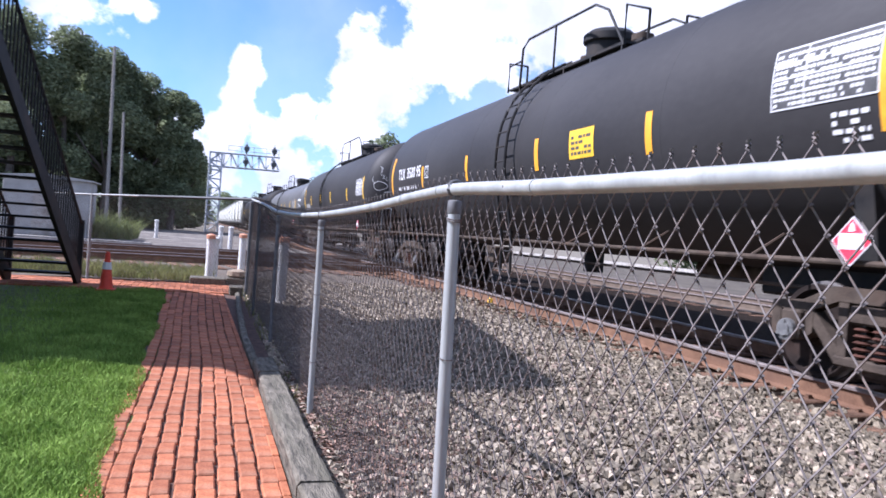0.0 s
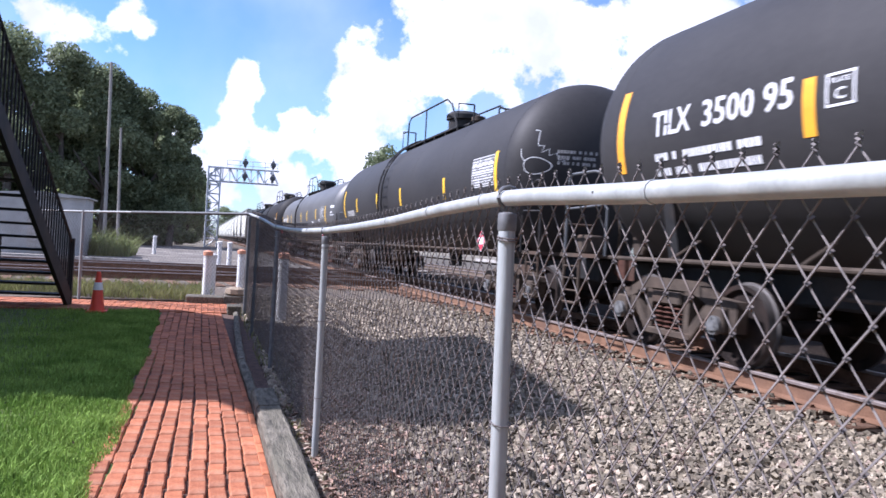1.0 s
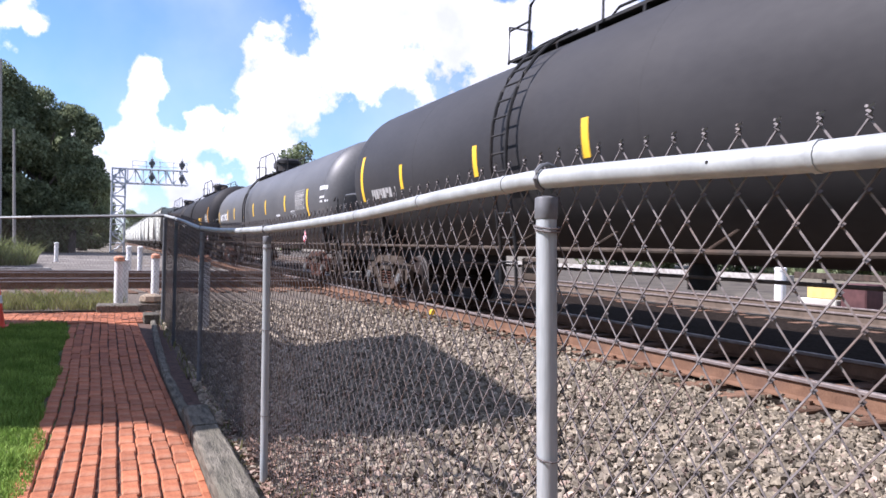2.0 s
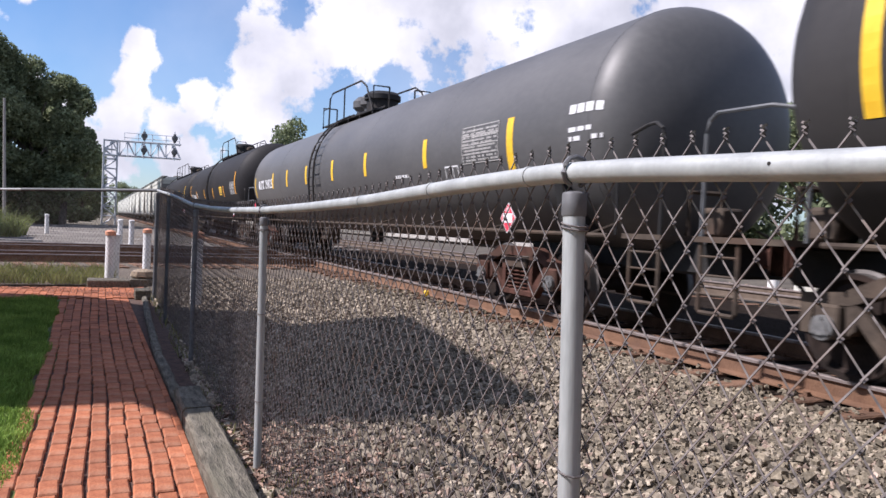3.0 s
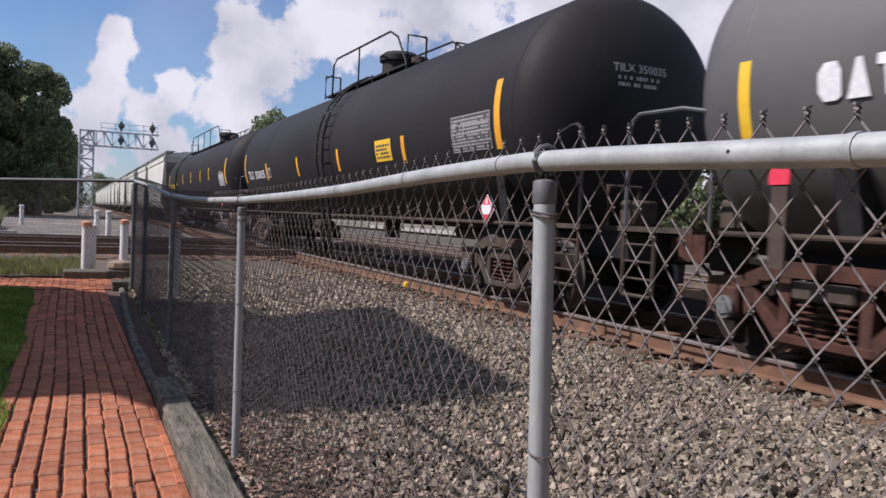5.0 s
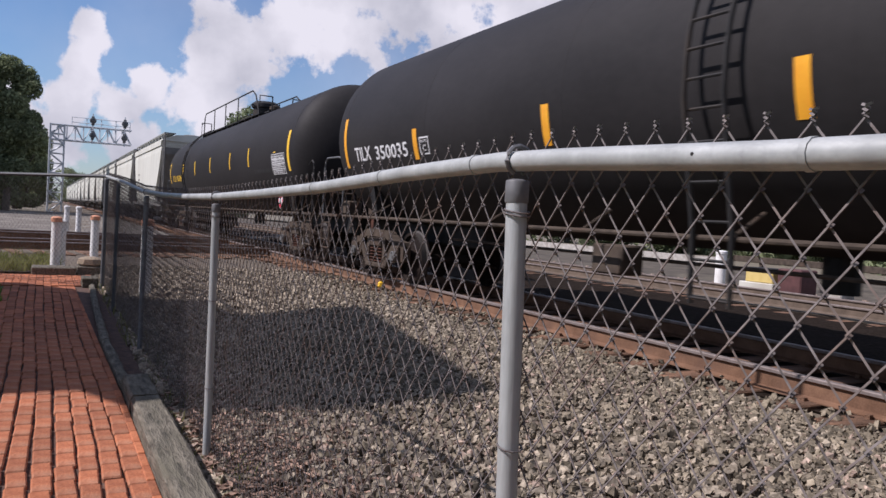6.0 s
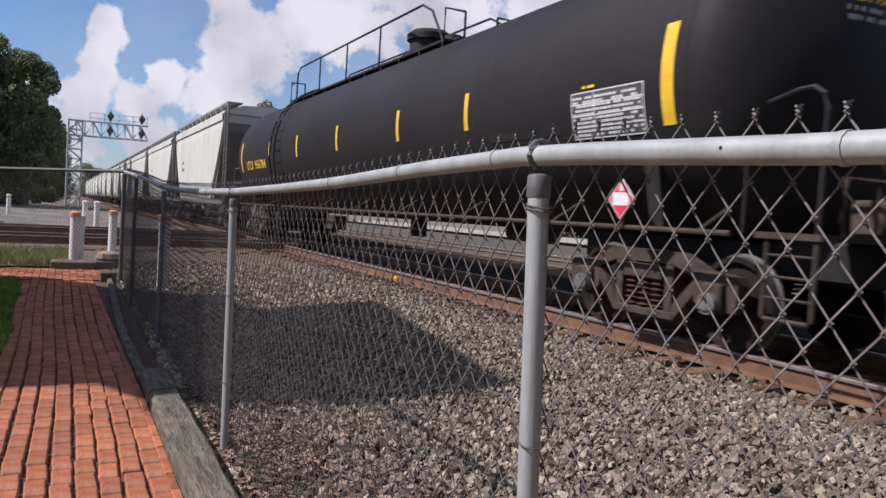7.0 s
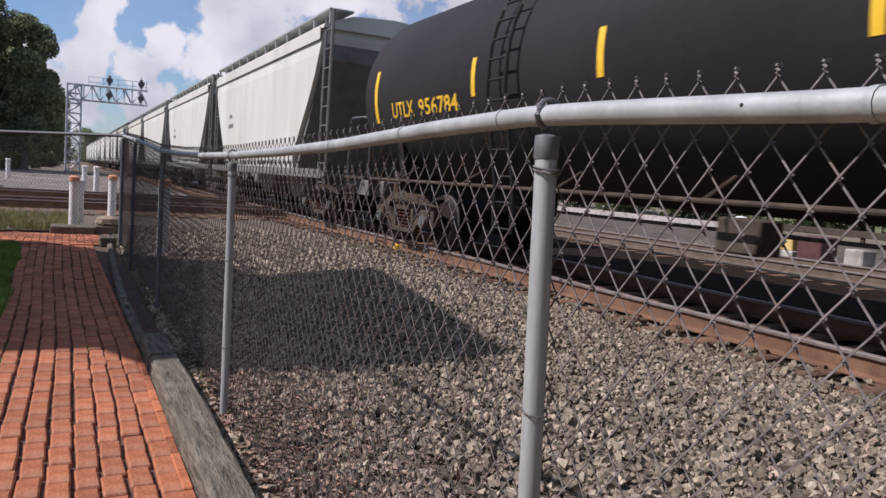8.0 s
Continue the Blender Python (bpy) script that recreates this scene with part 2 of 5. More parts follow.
M = dict(
    brick=mat("red_brick", (0.27, 0.080, 0.032), (0.43, 0.152, 0.066), 0.88, scale=14, bump=0.5, random=0.20, stain=(0.33, 0.18, 0.11), stain_at=0.64),
    brick_far=mat("red_brick_far", (0.27, 0.080, 0.032), (0.43, 0.152, 0.066), 0.88, scale=14, bump=0.5, island=0.28),
    joint=mat("dark_soil_joint", (0.045, 0.026, 0.02), (0.13, 0.075, 0.052), 0.95, scale=20, bump=0.6),
    soil=mat("soil", (0.10, 0.085, 0.06), (0.22, 0.19, 0.14), 0.95, scale=3, bump=0.6),
    timber=mat("weathered_grey_timber", (0.038, 0.033, 0.023), (0.225, 0.198, 0.150), 0.95, scale=9, bump=1.0, bump_scale=38, stretch=(4, 0.7, 4), stain=(0.11, 0.10, 0.07), stain_at=0.58),
    gravel=mat("ballast_bed", (0.050, 0.040, 0.029), (0.185, 0.150, 0.108), 0.95, scale=18, bump=1.0, bump_scale=55, stain=(0.16, 0.12, 0.095), stain_at=0.6),
    stone=mat("ballast_stone", (0.158, 0.130, 0.096), (0.36, 0.302, 0.226), 0.9, scale=30, island=0.52),
    olive_stone=mat("olive_ballast_stone", (0.108, 0.088, 0.060), (0.262, 0.218, 0.155), 0.9, scale=30, island=0.55),
    brown_stone=mat("brown_ballast_stone", (0.17, 0.118, 0.088), (0.40, 0.305, 0.24), 0.9, scale=30, island=0.5),
    # near-black: the train's shadow is put into this ballast colour
    shade_bed=mat("train_shade_ballast", (0.010, 0.0075, 0.006), (0.034, 0.026, 0.021), 1.0, spec=0.02, scale=16, bump=1.0, bump_scale=50),
    yard=mat("dull_yard_gravel", (0.045, 0.036, 0.026), (0.140, 0.118, 0.085), 0.95, scale=2.4, bump=0.7, bump_scale=16, stain=(0.050, 0.038, 0.028), stain_at=0.55),
    road=mat("pale_gravel_road", (0.075, 0.064, 0.054), (0.22, 0.195, 0.165), 0.95, scale=1.0, bump=0.8, bump_scale=7, stain=(0.27, 0.245, 0.21), stain_at=0.6),
    tan_stone=mat("rough_tan_stone", (0.20, 0.15, 0.10), (0.38, 0.30, 0.21), 0.9, scale=9, bump=0.8),
    maroon=mat("dark_red_steel", (0.060, 0.022, 0.022), (0.11, 0.045, 0.042), 0.7, scale=6),
    concrete=mat("old_concrete", (0.28, 0.26, 0.23), (0.50, 0.47, 0.43), 0.9, scale=5, bump=0.4, stain=(0.17, 0.14, 0.11)),
    galv=mat("galvanised_steel", (0.28, 0.292, 0.286), (0.43, 0.445, 0.435), 0.55, 0.15, scale=14, bump=0.03, bump_scale=90, stretch=(5, 1.2, 0.3), stain=(0.27, 0.28, 0.275)),
    cast=mat("dull_cast_alloy", (0.10, 0.10, 0.105), (0.19, 0.19, 0.195), 0.6, 0.2, scale=20),
    bearing=mat("grey_bearing_cap", (0.09, 0.09, 0.088), (0.20, 0.20, 0.195), 0.6, 0.2, scale=20),
    signal=mat("dark_signal_housing", (0.07, 0.075, 0.08), (0.12, 0.125, 0.13), 0.6),
    wire=mat("dull_galvanised_wire", (0.076, 0.065, 0.062), (0.200, 0.176, 0.167), 0.75, 0.0, scale=30, stain=(0.13, 0.085, 0.062)),
    tank=mat("black_tank_paint", (0.026, 0.0245, 0.025), (0.040, 0.038, 0.038), 0.6, spec=0.24, scale=0.9, bump=0.04, bump_scale=14, stain=(0.050, 0.046, 0.042), stain_at=0.6, stretch=(1, 0.5, 1)),
    tank_new=mat("deep_black_tank_paint", (0.019, 0.0178, 0.018), (0.030, 0.028, 0.0285), 0.62, spec=0.14, scale=0.9, bump=0.04, bump_scale=14, stain=(0.036, 0.033, 0.031), stain_at=0.6, stretch=(1, 0.5, 1)),
    tank_grey=mat("faded_grey_tank_paint", (0.070, 0.069, 0.069), (0.105, 0.103, 0.101), 0.5, scale=0.9, bump=0.04, bump_scale=14, stain=(0.13, 0.122, 0.112), stretch=(1, 0.5, 1)),
    black=mat("black_steel", (0.014, 0.014, 0.015), (0.03, 0.029, 0.028), 0.7, spec=0.25, scale=6, stain=(0.045, 0.035, 0.028)),
    iron=mat("grimy_cast_iron", (0.042, 0.033, 0.027), (0.100, 0.078, 0.060), 0.9, 0.0, spec=0.15, scale=6, bump=0.3, stain=(0.085, 0.055, 0.04)),
    rust=mat("rusty_cast_steel", (0.040, 0.018, 0.013), (0.105, 0.048, 0.034), 0.9, 0.0, spec=0.2, scale=7, bump=0.3, stain=(0.06, 0.04, 0.03)),
    rail=mat("rusty_rail", (0.12, 0.060, 0.032), (0.23, 0.125, 0.072), 0.85, 0.1, scale=5, bump=0.3, stain=(0.11, 0.06, 0.04)),
    far_rail=mat("dull_brown_rail", (0.085, 0.062, 0.045), (0.16, 0.12, 0.09), 0.9, scale=5, bump=0.3),
    polished=mat("worn_rail_head", (0.17, 0.135, 0.120), (0.29, 0.245, 0.225), 0.5, 0.4, scale=9),
    tread=mat("worn_wheel_tread", (0.07, 0.062, 0.058), (0.15, 0.138, 0.13), 0.5, 0.5, scale=9),
    tie=mat("creosoted_tie", (0.075, 0.040, 0.024), (0.25, 0.138, 0.082), 0.95, scale=6, bump=0.8, bump_scale=40, stretch=(0.6, 6, 6), random=0.25),
    yellow=mat("yellow_reflective_strip", (0.80, 0.46, 0.02), (0.90, 0.58, 0.04), 0.45, scale=7),
    orange=mat("orange_reflective_strip", (0.80, 0.33, 0.02), (0.90, 0.44, 0.03), 0.45, scale=7),
    white=mat("white_lettering", (0.62, 0.62, 0.62), (0.80, 0.80, 0.80), 0.6, scale=25),
    panelback=mat("dark_panel_field", (0.05, 0.05, 0.05), (0.09, 0.09, 0.09), 0.6),
    dim=mat("faded_white_print", (0.30, 0.29, 0.27), (0.46, 0.45, 0.43), 0.7, scale=25),
    wheel=mat("grimy_wheel_iron", (0.012, 0.0095, 0.0085), (0.036, 0.026, 0.022), 0.9, spec=0.15, scale=6, bump=0.3, stain=(0.055, 0.034, 0.026)),
    chalk=mat("white_paint_scrawl", (0.60, 0.60, 0.60), (0.80, 0.80, 0.80), 0.7, scale=25),
    red=mat("red_placard", (0.62, 0.03, 0.06), (0.75, 0.05, 0.09), 0.5, scale=20),
    hopper=mat("pale_grey_hopper_paint", (0.50, 0.50, 0.44), (0.62, 0.62, 0.55), 0.6, scale=1.2, stain=(0.40, 0.37, 0.31), stretch=(1, 1, 0.3)),
    # hopper steel darkened so that the ends carry their shade in colour
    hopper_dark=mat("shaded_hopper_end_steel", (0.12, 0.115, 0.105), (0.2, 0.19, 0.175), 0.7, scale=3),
    bollard=mat("white_painted_post", (0.68, 0.67, 0.64), (0.82, 0.81, 0.79), 0.7, scale=9, stain=(0.45, 0.42, 0.38)),
    cap=mat("faded_orange_band", (0.58, 0.24, 0.13), (0.72, 0.38, 0.24), 0.7, scale=12),
    cone=mat("orange_cone", (0.60, 0.045, 0.02), (0.74, 0.075, 0.03), 0.55, scale=12),
    shed=mat("pale_shed_paint", (0.30, 0.30, 0.285), (0.42, 0.415, 0.40), 0.7, scale=2, stain=(0.25, 0.24, 0.22)),
    grass=leafy(mat("grass_blade", (0.115, 0.205, 0.036), (0.30, 0.425, 0.095), 0.75, scale=2.2, island=0.35, spec=0.1), 0.22),
    turf=mat("turf_bed", (0.045, 0.065, 0.014), (0.13, 0.18, 0.04), 0.95, scale=9, bump=0.8),
    weed=leafy(mat("dry_weeds", (0.11, 0.14, 0.04), (0.27, 0.25, 0.10), 0.85, scale=2.0, island=0.35, spec=0.2)),
    bush=leafy(mat("bush_leaf", (0.14, 0.17, 0.06), (0.29, 0.32, 0.13), 0.7, scale=0.7, island=0.35, spec=0.2)),
    leaf=leafy(mat("tree_leaf", (0.12, 0.15, 0.085), (0.28, 0.315, 0.175), 0.7, scale=0.35, island=0.4, spec=0.2)),
    bark=mat("bark", (0.06, 0.05, 0.04), (0.14, 0.12, 0.10), 0.95, scale=4, bump=0.6, stretch=(4, 4, 0.6)),
    pole=mat("grey_wood_pole", (0.20, 0.185, 0.165), (0.34, 0.32, 0.29), 0.9, scale=4, stretch=(4, 4, 0.5)),
    gantry=mat("grey_gantry_steel", (0.50, 0.53, 0.57), (0.66, 0.69, 0.72), 0.6, 0.2, scale=3),
    yellowbox=mat("yellow_painted_steel", (0.55, 0.40, 0.12), (0.64, 0.50, 0.19), 0.6, scale=6),
    wall=mat("dark_tower_wall", (0.10, 0.09, 0.08), (0.2, 0.18, 0.16), 0.9, scale=3, bump=0.3),
    roof=mat("roof_felt", (0.05, 0.05, 0.05), (0.10, 0.10, 0.095), 0.95, scale=5, bump=0.3),
    deadleaf=mat("dead_leaf", (0.13, 0.080, 0.058), (0.34, 0.225, 0.165), 0.85, scale=9, island=0.4),
)


# ---- mesh building ----
class Build:
    """Gathers vertices and faces of one mesh."""

    def __init__(self):
        self.v, self.f = [], []

    def add(self, verts, faces):
        k = len(self.v)
        self.v += [tuple(p) for p in verts]
        self.f += [tuple(i + k for i in face) for face in faces]
        return self

    def box(self, x0, x1, y0, y1, z0, z1, c=0.0):
        """A box; c: the chamfer of its edges."""
        if c <= 0:
            v = [(x, y, z) for z in (z0, z1) for y in (y0, y1) for x in (x0, x1)]
            return self.add(v, [(0, 2, 3, 1), (4, 5, 7, 6), (0, 1, 5, 4), (2, 6, 7, 3), (0, 4, 6, 2), (1, 3, 7, 5)])
        bm = bmesh.new()
        bmesh.ops.create_cube(bm, size=1.0)
        for p in bm.verts:
            p.co = Vector(((x0 + x1) / 2 + p.co.x * (x1 - x0), (y0 + y1) / 2 + p.co.y * (y1 - y0), (z0 + z1) / 2 + p.co.z * (z1 - z0)))
        bmesh.ops.bevel(bm, geom=bm.edges[:], offset=c, segments=1, affect="EDGES")
        bm.verts.index_update()
        self.add([p.co[:] for p in bm.verts], [[p.index for p in face.verts] for face in bm.faces])
        bm.free()
        return self

    def tube(self, pts, r, n=6, r1=None, cap=True):
        """A round bar along points; r1: the radius at its end."""
        pts = [Vector(p) for p in pts]
        rings = []
        for i, p in enumerate(pts):
            a, b = pts[max(i - 1, 0)], pts[min(i + 1, len(pts) - 1)]
            d = (b - a).normalized()
            s = d.cross(Vector((0, 0, 1)) if abs(d.z) < 0.9 else Vector((1, 0, 0))).normalized()
            u = s.cross(d)
            rr = r if r1 is None else r + (r1 - r) * i / (len(pts) - 1)
            rings.append([p + rr * (math.cos(2 * math.pi * k / n) * s + math.sin(2 * math.pi * k / n) * u) for k in range(n)])
        f = [(i * n + k, i * n + (k + 1) % n, (i + 1) * n + (k + 1) % n, (i + 1) * n + k) for i in range(len(pts) - 1) for k in range(n)]
        if cap:
            f += [tuple(range(n))[::-1], tuple((len(pts) - 1) * n + k for k in range(n))]
        return self.add([q for ring in rings for q in ring], f)

    def lathe(self, profile, n=24, axis="z", at=(0, 0, 0)):
        """Turns (radius, height) pairs round an axis."""
        v = []
        for r, h in profile:
            for k in range(n):
                c, s = r * math.cos(2 * math.pi * k / n), r * math.sin(2 * math.pi * k / n)
                q = {"z": (c, s, h), "y": (c, h, s), "x": (h, c, s)}[axis]
                v.append((q[0] + at[0], q[1] + at[1], q[2] + at[2]))
        f = [(i * n + k, i * n + (k + 1) % n, (i + 1) * n + (k + 1) % n, (i + 1) * n + k) for i in range(len(profile) - 1) for k in range(n)]
        f += [tuple(range(n))[::-1], tuple((len(profile) - 1) * n + k for k in range(n))]
        return self.add(v, f)

    def slab(self, outline, a, b, axis="x"):
        """An outline pushed from a to b along an axis. Outline points are (y, z), (x, z) or (x, y)."""
        def put(p, h):
            return {"x": (h, p[0], p[1]), "y": (p[0], h, p[1]), "z": (p[0], p[1], h)}[axis]
        n = len(outline)
        v = [put(p, a) for p in outline] + [put(p, b) for p in outline]
        f = [tuple(range(n))[::-1], tuple(range(n, 2 * n))] + [(k, (k + 1) % n, n + (k + 1) % n, n + k) for k in range(n)]
        return self.add(v, f)

    def mesh(self, name, material, smooth=False, angle=40):
        me = bpy.data.meshes.new(name)
        me.from_pydata(self.v, [], self.f)
        me.materials.append(material)
        bm = bmesh.new(); bm.from_mesh(me)
        bmesh.ops.recalc_face_normals(bm, faces=bm.faces[:])
        bm.to_mesh(me); bm.free()
        if smooth:
            me.polygons.foreach_set("use_smooth", [True] * len(me.polygons))
            me.set_sharp_from_angle(angle=radians(angle))
        me.update()
        return me


def thing(name, label, category, m=None, group="", kind=""):
    ob = new(name)
    if m is not None:
        ob.matrix_basis = m
    return tagged(ob, label, category, group, kind)


def part(name, build, material, parent=None, label="", smooth=False, angle=40):
    me = build if isinstance(build, bpy.types.Mesh) else build.mesh(name, material, smooth, angle)
    ob = new(name, me)
    ob.parent = parent
    if label:
        ob["label"] = label
    return ob


def solo(name, build, material, label, category, group="", kind="", smooth=False):
    return tagged(part(name, build, material, None, "", smooth), label, category, group, kind)


def quick_mesh(name, v, f, material):
    me = bpy.data.meshes.new(name)
    me.from_pydata(v, [], f)
    me.materials.append(material)
    me.update()
    return me

# ---- ground ----
TRACK_X, RAIL_Z = 5.95, 0.20


def sheet(name, x0, x1, y0, y1, z, nx, ny, rise, material, skew=0.0):
    """A gently uneven sheet of ground."""
    v = [(x0 + (x1 - x0) * i / nx, y0 + (y1 - y0) * j / ny + skew * (x0 + (x1 - x0) * i / nx), 0) for j in range(ny + 1) for i in range(nx + 1)]
    v = [(x, y, z + rise * noise.noise((x * 1.7, y * 1.7, 3))) for x, y, _ in v]
    f = [(j * (nx + 1) + i, j * (nx + 1) + i + 1, (j + 1) * (nx + 1) + i + 1, (j + 1) * (nx + 1) + i) for j in range(ny) for i in range(nx)]
    return new(name, quick_mesh(name, v, f, material))


tagged(sheet("ground", -2500, 2500, -2500, 2500, -0.10, 1, 1, 0, M["soil"]), "bare grey-brown soil reaching to the horizon", "ground", kind="structure")
tagged(sheet("lawn_bed", -9, -0.45, -3, 13.4, -0.02, 60, 110, 0.012, M["turf"]), "short green lawn beside the brick path", "lawn", kind="structure")
tagged(sheet("path_bed", -0.75, 0.56, -2, 13.4, -0.022, 2, 6, 0, M["joint"]), "dark soil under the brick path", "path", kind="structure")
tagged(sheet("crosswalk_bed", -6, 0.55, 13.4, 15.25, -0.022, 2, 2, 0, M["joint"]), "dark soil under the brick walk", "path", kind="structure")
tagged(sheet("ballast", 0.47, 16.5, -14, 330, -0.03, 50, 560, 0.03, M["gravel"]), "grey crushed-stone ballast beside and under the tracks", "ballast", kind="structure")
# bed reaches as far as the train's shade, which its colour carries
tagged(sheet("track_bed", 5.0, 12.1, -14, 60, -0.012, 30, 220, 0.03, M["shade_bed"]), "dark ballast, coloured near-black for the train's shade", "ballast", kind="structure")
tagged(sheet("far_bed", 11.9, 16.6, -14, 120, -0.008, 12, 140, 0.03, M["yard"]), "dull dirty ballast past the second track", "ballast", kind="structure")
tagged(sheet("crossing_ballast", -60, 0.6, 16.0, 33.0, -0.025, 60, 20, 0.03, M["gravel"], skew=0.15), "brown ballast of the crossing railway", "ballast", kind="structure")
tagged(sheet("gravel_road", -40, 16, 33.5, 78, -0.02, 50, 50, 0.05, M["road"]), "pale gravel service road past the crossing", "road", kind="structure")


# ---- brick path ----
def brick_mesh(name, material, lx, ly, h=0.05):
    return Build().box(-lx / 2, lx / 2, -ly / 2, ly / 2, -h, 0, 0.007).mesh(name, material)


def brick_spots():
    """Places of the path's bricks: long side along the path, half-bonded, a little wavy and uneven."""
    rng = random.Random(4)
    spots = []
    for col in range(9):
        y = -1.9 + (0.1 if col % 2 else 0.0) + rng.uniform(-0.02, 0.02)
        while y < 13.3:
            x = -0.50 + 0.0935 * col + 0.012 * math.sin(0.9 * y + col * 0.4) - 0.012 * max(0, y - 7)
            spots.append((x + rng.uniform(-0.005, 0.005), y, rng.uniform(-0.003, 0.003), rng.uniform(-2.2, 2.2), rng.uniform(-0.45, 0.45)))
            y += 0.198 + rng.uniform(-0.006, 0.006)
    return spots


def brick_path():
    path = thing("brick_path", "worn red brick garden path in running bond", "path", kind="structure")
    near, rest = brick_mesh("brick", M["brick"], 0.0835, 0.192), Build()
    spots = sorted(brick_spots(), key=lambda s: s[1] + (100 if s[1] < 3.2 else 0))
    for n, (x, y, z, turn, lean) in enumerate(spots):
        if n < 300:
            ob = part("brick", near, None, path)
            ob.matrix_basis = pose(x, y, z, lean, lean * 0.6, turn)
        else:
            rest.box(x - 0.042, x + 0.042, y - 0.096, y + 0.096, z - 0.05, z)
    tagged(part("far_bricks", rest, M["brick_far"], path), kind="stuff")
    border, rng = Build(), random.Random(6)
    y = -1.9
    while y < 13.2:
        x = 0.312 if y < 6.2 else 0.312 - 0.012 * (y - 6.2)
        border.box(x - 0.020, x + 0.020, y - 0.096, y + 0.096, -0.05, rng.uniform(0.0, 0.006), 0.005)
        y += 0.198
    part("edge_course", border, M["brick_far"], path, "bricks set on edge along the timber")
    cross = Build()
    for row in range(9):
        x = -5.9 + (0.1 if row % 2 else 0)
        while x < 0.5:
            y = 13.52 + 0.19 * row
            cross.box(x - 0.046, x + 0.046, y - 0.09, y + 0.09, -0.05, rng.uniform(-0.004, 0.004))
            x += 0.1
    walk_thing = thing("brick_walk", "red brick walk across the end of the path", "path", kind="structure")
    tagged(part("walk_bricks", cross, M["brick_far"], walk_thing), kind="stuff")


# ---- timber kerb ----
def kerb():
    rng = random.Random(9)
    runs = [((0.418, -1.2), (0.418, 1.18)), ((0.418, 1.2), (0.418, 3.62)), ((0.418, 3.64), (0.418, 6.12)), ((0.419, 6.14), (0.421, 6.76)), ((0.42, 6.78), (0.40, 8.5)), ((0.40, 8.52), (0.45, 10.9)), ((0.45, 10.92), (0.52, 13.25))]
    for (xa, ya), (xb, yb) in runs:
        b, n = Build(), 10
        low = 0.055 if ya > 6.7 else 0.0
        rows = []
        for i in range(n + 1):
            t = i / n
            x, y = xa + (xb - xa) * t, ya + (yb - ya) * t
            w = (0.035 if low else 0.084) + rng.uniform(-0.005, 0.005)
            x -= 0.05 if low else 0.0
            rows.append([(x - w, y, -0.08), (x - w, y, 0.082 - low + rng.uniform(-0.008, 0.004)), (x - w + 0.016, y, 0.098 - low + rng.uniform(-0.006, 0.004)),
                         (x + w - 0.016, y, 0.100 - low + rng.uniform(-0.006, 0.004)), (x + w, y, 0.084 - low + rng.uniform(-0.008, 0.004)), (x + w, y, -0.08)])
        b.add([p for r in rows for p in r], [(i * 6 + k, i * 6 + (k + 1) % 6, (i + 1) * 6 + (k + 1) % 6, (i + 1) * 6 + k) for i in range(n) for k in range(6)] + [(5, 4, 3, 2, 1, 0), tuple(n * 6 + k for k in range(6))])
        solo("timber_kerb", b, M["timber"], "grey weathered timber kerb between brick path and ballast", "kerb", "kerb timbers")


# ---- chain-link fence ----
RAIL_LINE = [(-2.6, 1.31), (-0.6, 1.315), (1.2, 1.325), (2.0, 1.341), (2.55, 1.360), (2.95, 1.351), (3.66, 1.323), (4.36, 1.308), (5.23, 1.297), (6.2, 1.298), (7.2, 1.312), (8.6, 1.354), (10.0, 1.440), (11.2, 1.505), (12.2, 1.550), (13.2, 1.600)]
FENCE_X = 0.60


def rail_height(y):
    for (a, za), (b, zb) in zip(RAIL_LINE, RAIL_LINE[1:]):
        if y <= b:
            t = max(0.0, (y - a) / (b - a))
            return za + (zb - za) * t
    return RAIL_LINE[-1][1]


def link_mesh(place, length, bottom, top, r=0.0017, pitch=0.0316, drop=0.0395):
    """Zigzag wires hooked into each other. place(s, z, off): a point along the fence; top(s): the height of the upper tips."""
    v, f = [], []

    def wire(a, b, r=r):
        d = (Vector(b) - Vector(a)).normalized()
        s = d.cross(Vector((0.3, 0.5, 0.8))).normalized()
        u = s.cross(d)
        k = len(v)
        for p in (a, b):
            for q in range(3):
                v.append(tuple(Vector(p) + r * (math.cos(2.094 * q) * s + math.sin(2.094 * q) * u)))
        for q in range(3):
            f.append((k + q, k + (q + 1) % 3, k + 3 + (q + 1) % 3, k + 3 + q))

    count = int(length / pitch)
    for i in range(count):
        s0 = i * pitch
        high = top(s0 + (pitch if i % 2 else 0.0))
        z, k = high, 0
        while z > bottom:
            a = s0 + (pitch * 1.04 if (k + i) % 2 else -pitch * 0.04)
            b = s0 + (-pitch * 0.04 if (k + i) % 2 else pitch * 1.04)
            off = 0.0030 if (k + i) % 2 else -0.0030
            wire(place(a, z, off), place(b, z - drop, off))
            # the strand turns round its neighbour
            wire(place(b, z - drop + 0.0022, off * 1.2), place(b, z - drop - 0.0022, -off * 1.2), r * 1.25)
            z -= drop; k += 1
        if i % 2 == 0:
            # twisted barb where two wires meet
            e = s0
            for side in (-1, 1):
                last = place(e + side * 0.003, high, 0)
                for q in range(1, 5):
                    nxt = place(e + side * 0.0034 * math.cos(q * 1.9), high + 0.0034 * q, side * 0.0034 * math.sin(q * 1.9))
                    wire(last, nxt, r * 1.15); last = nxt
                wire(last, place(e + side * 0.008, high + 0.016, side * 0.003), r * 1.15)
    return v, f


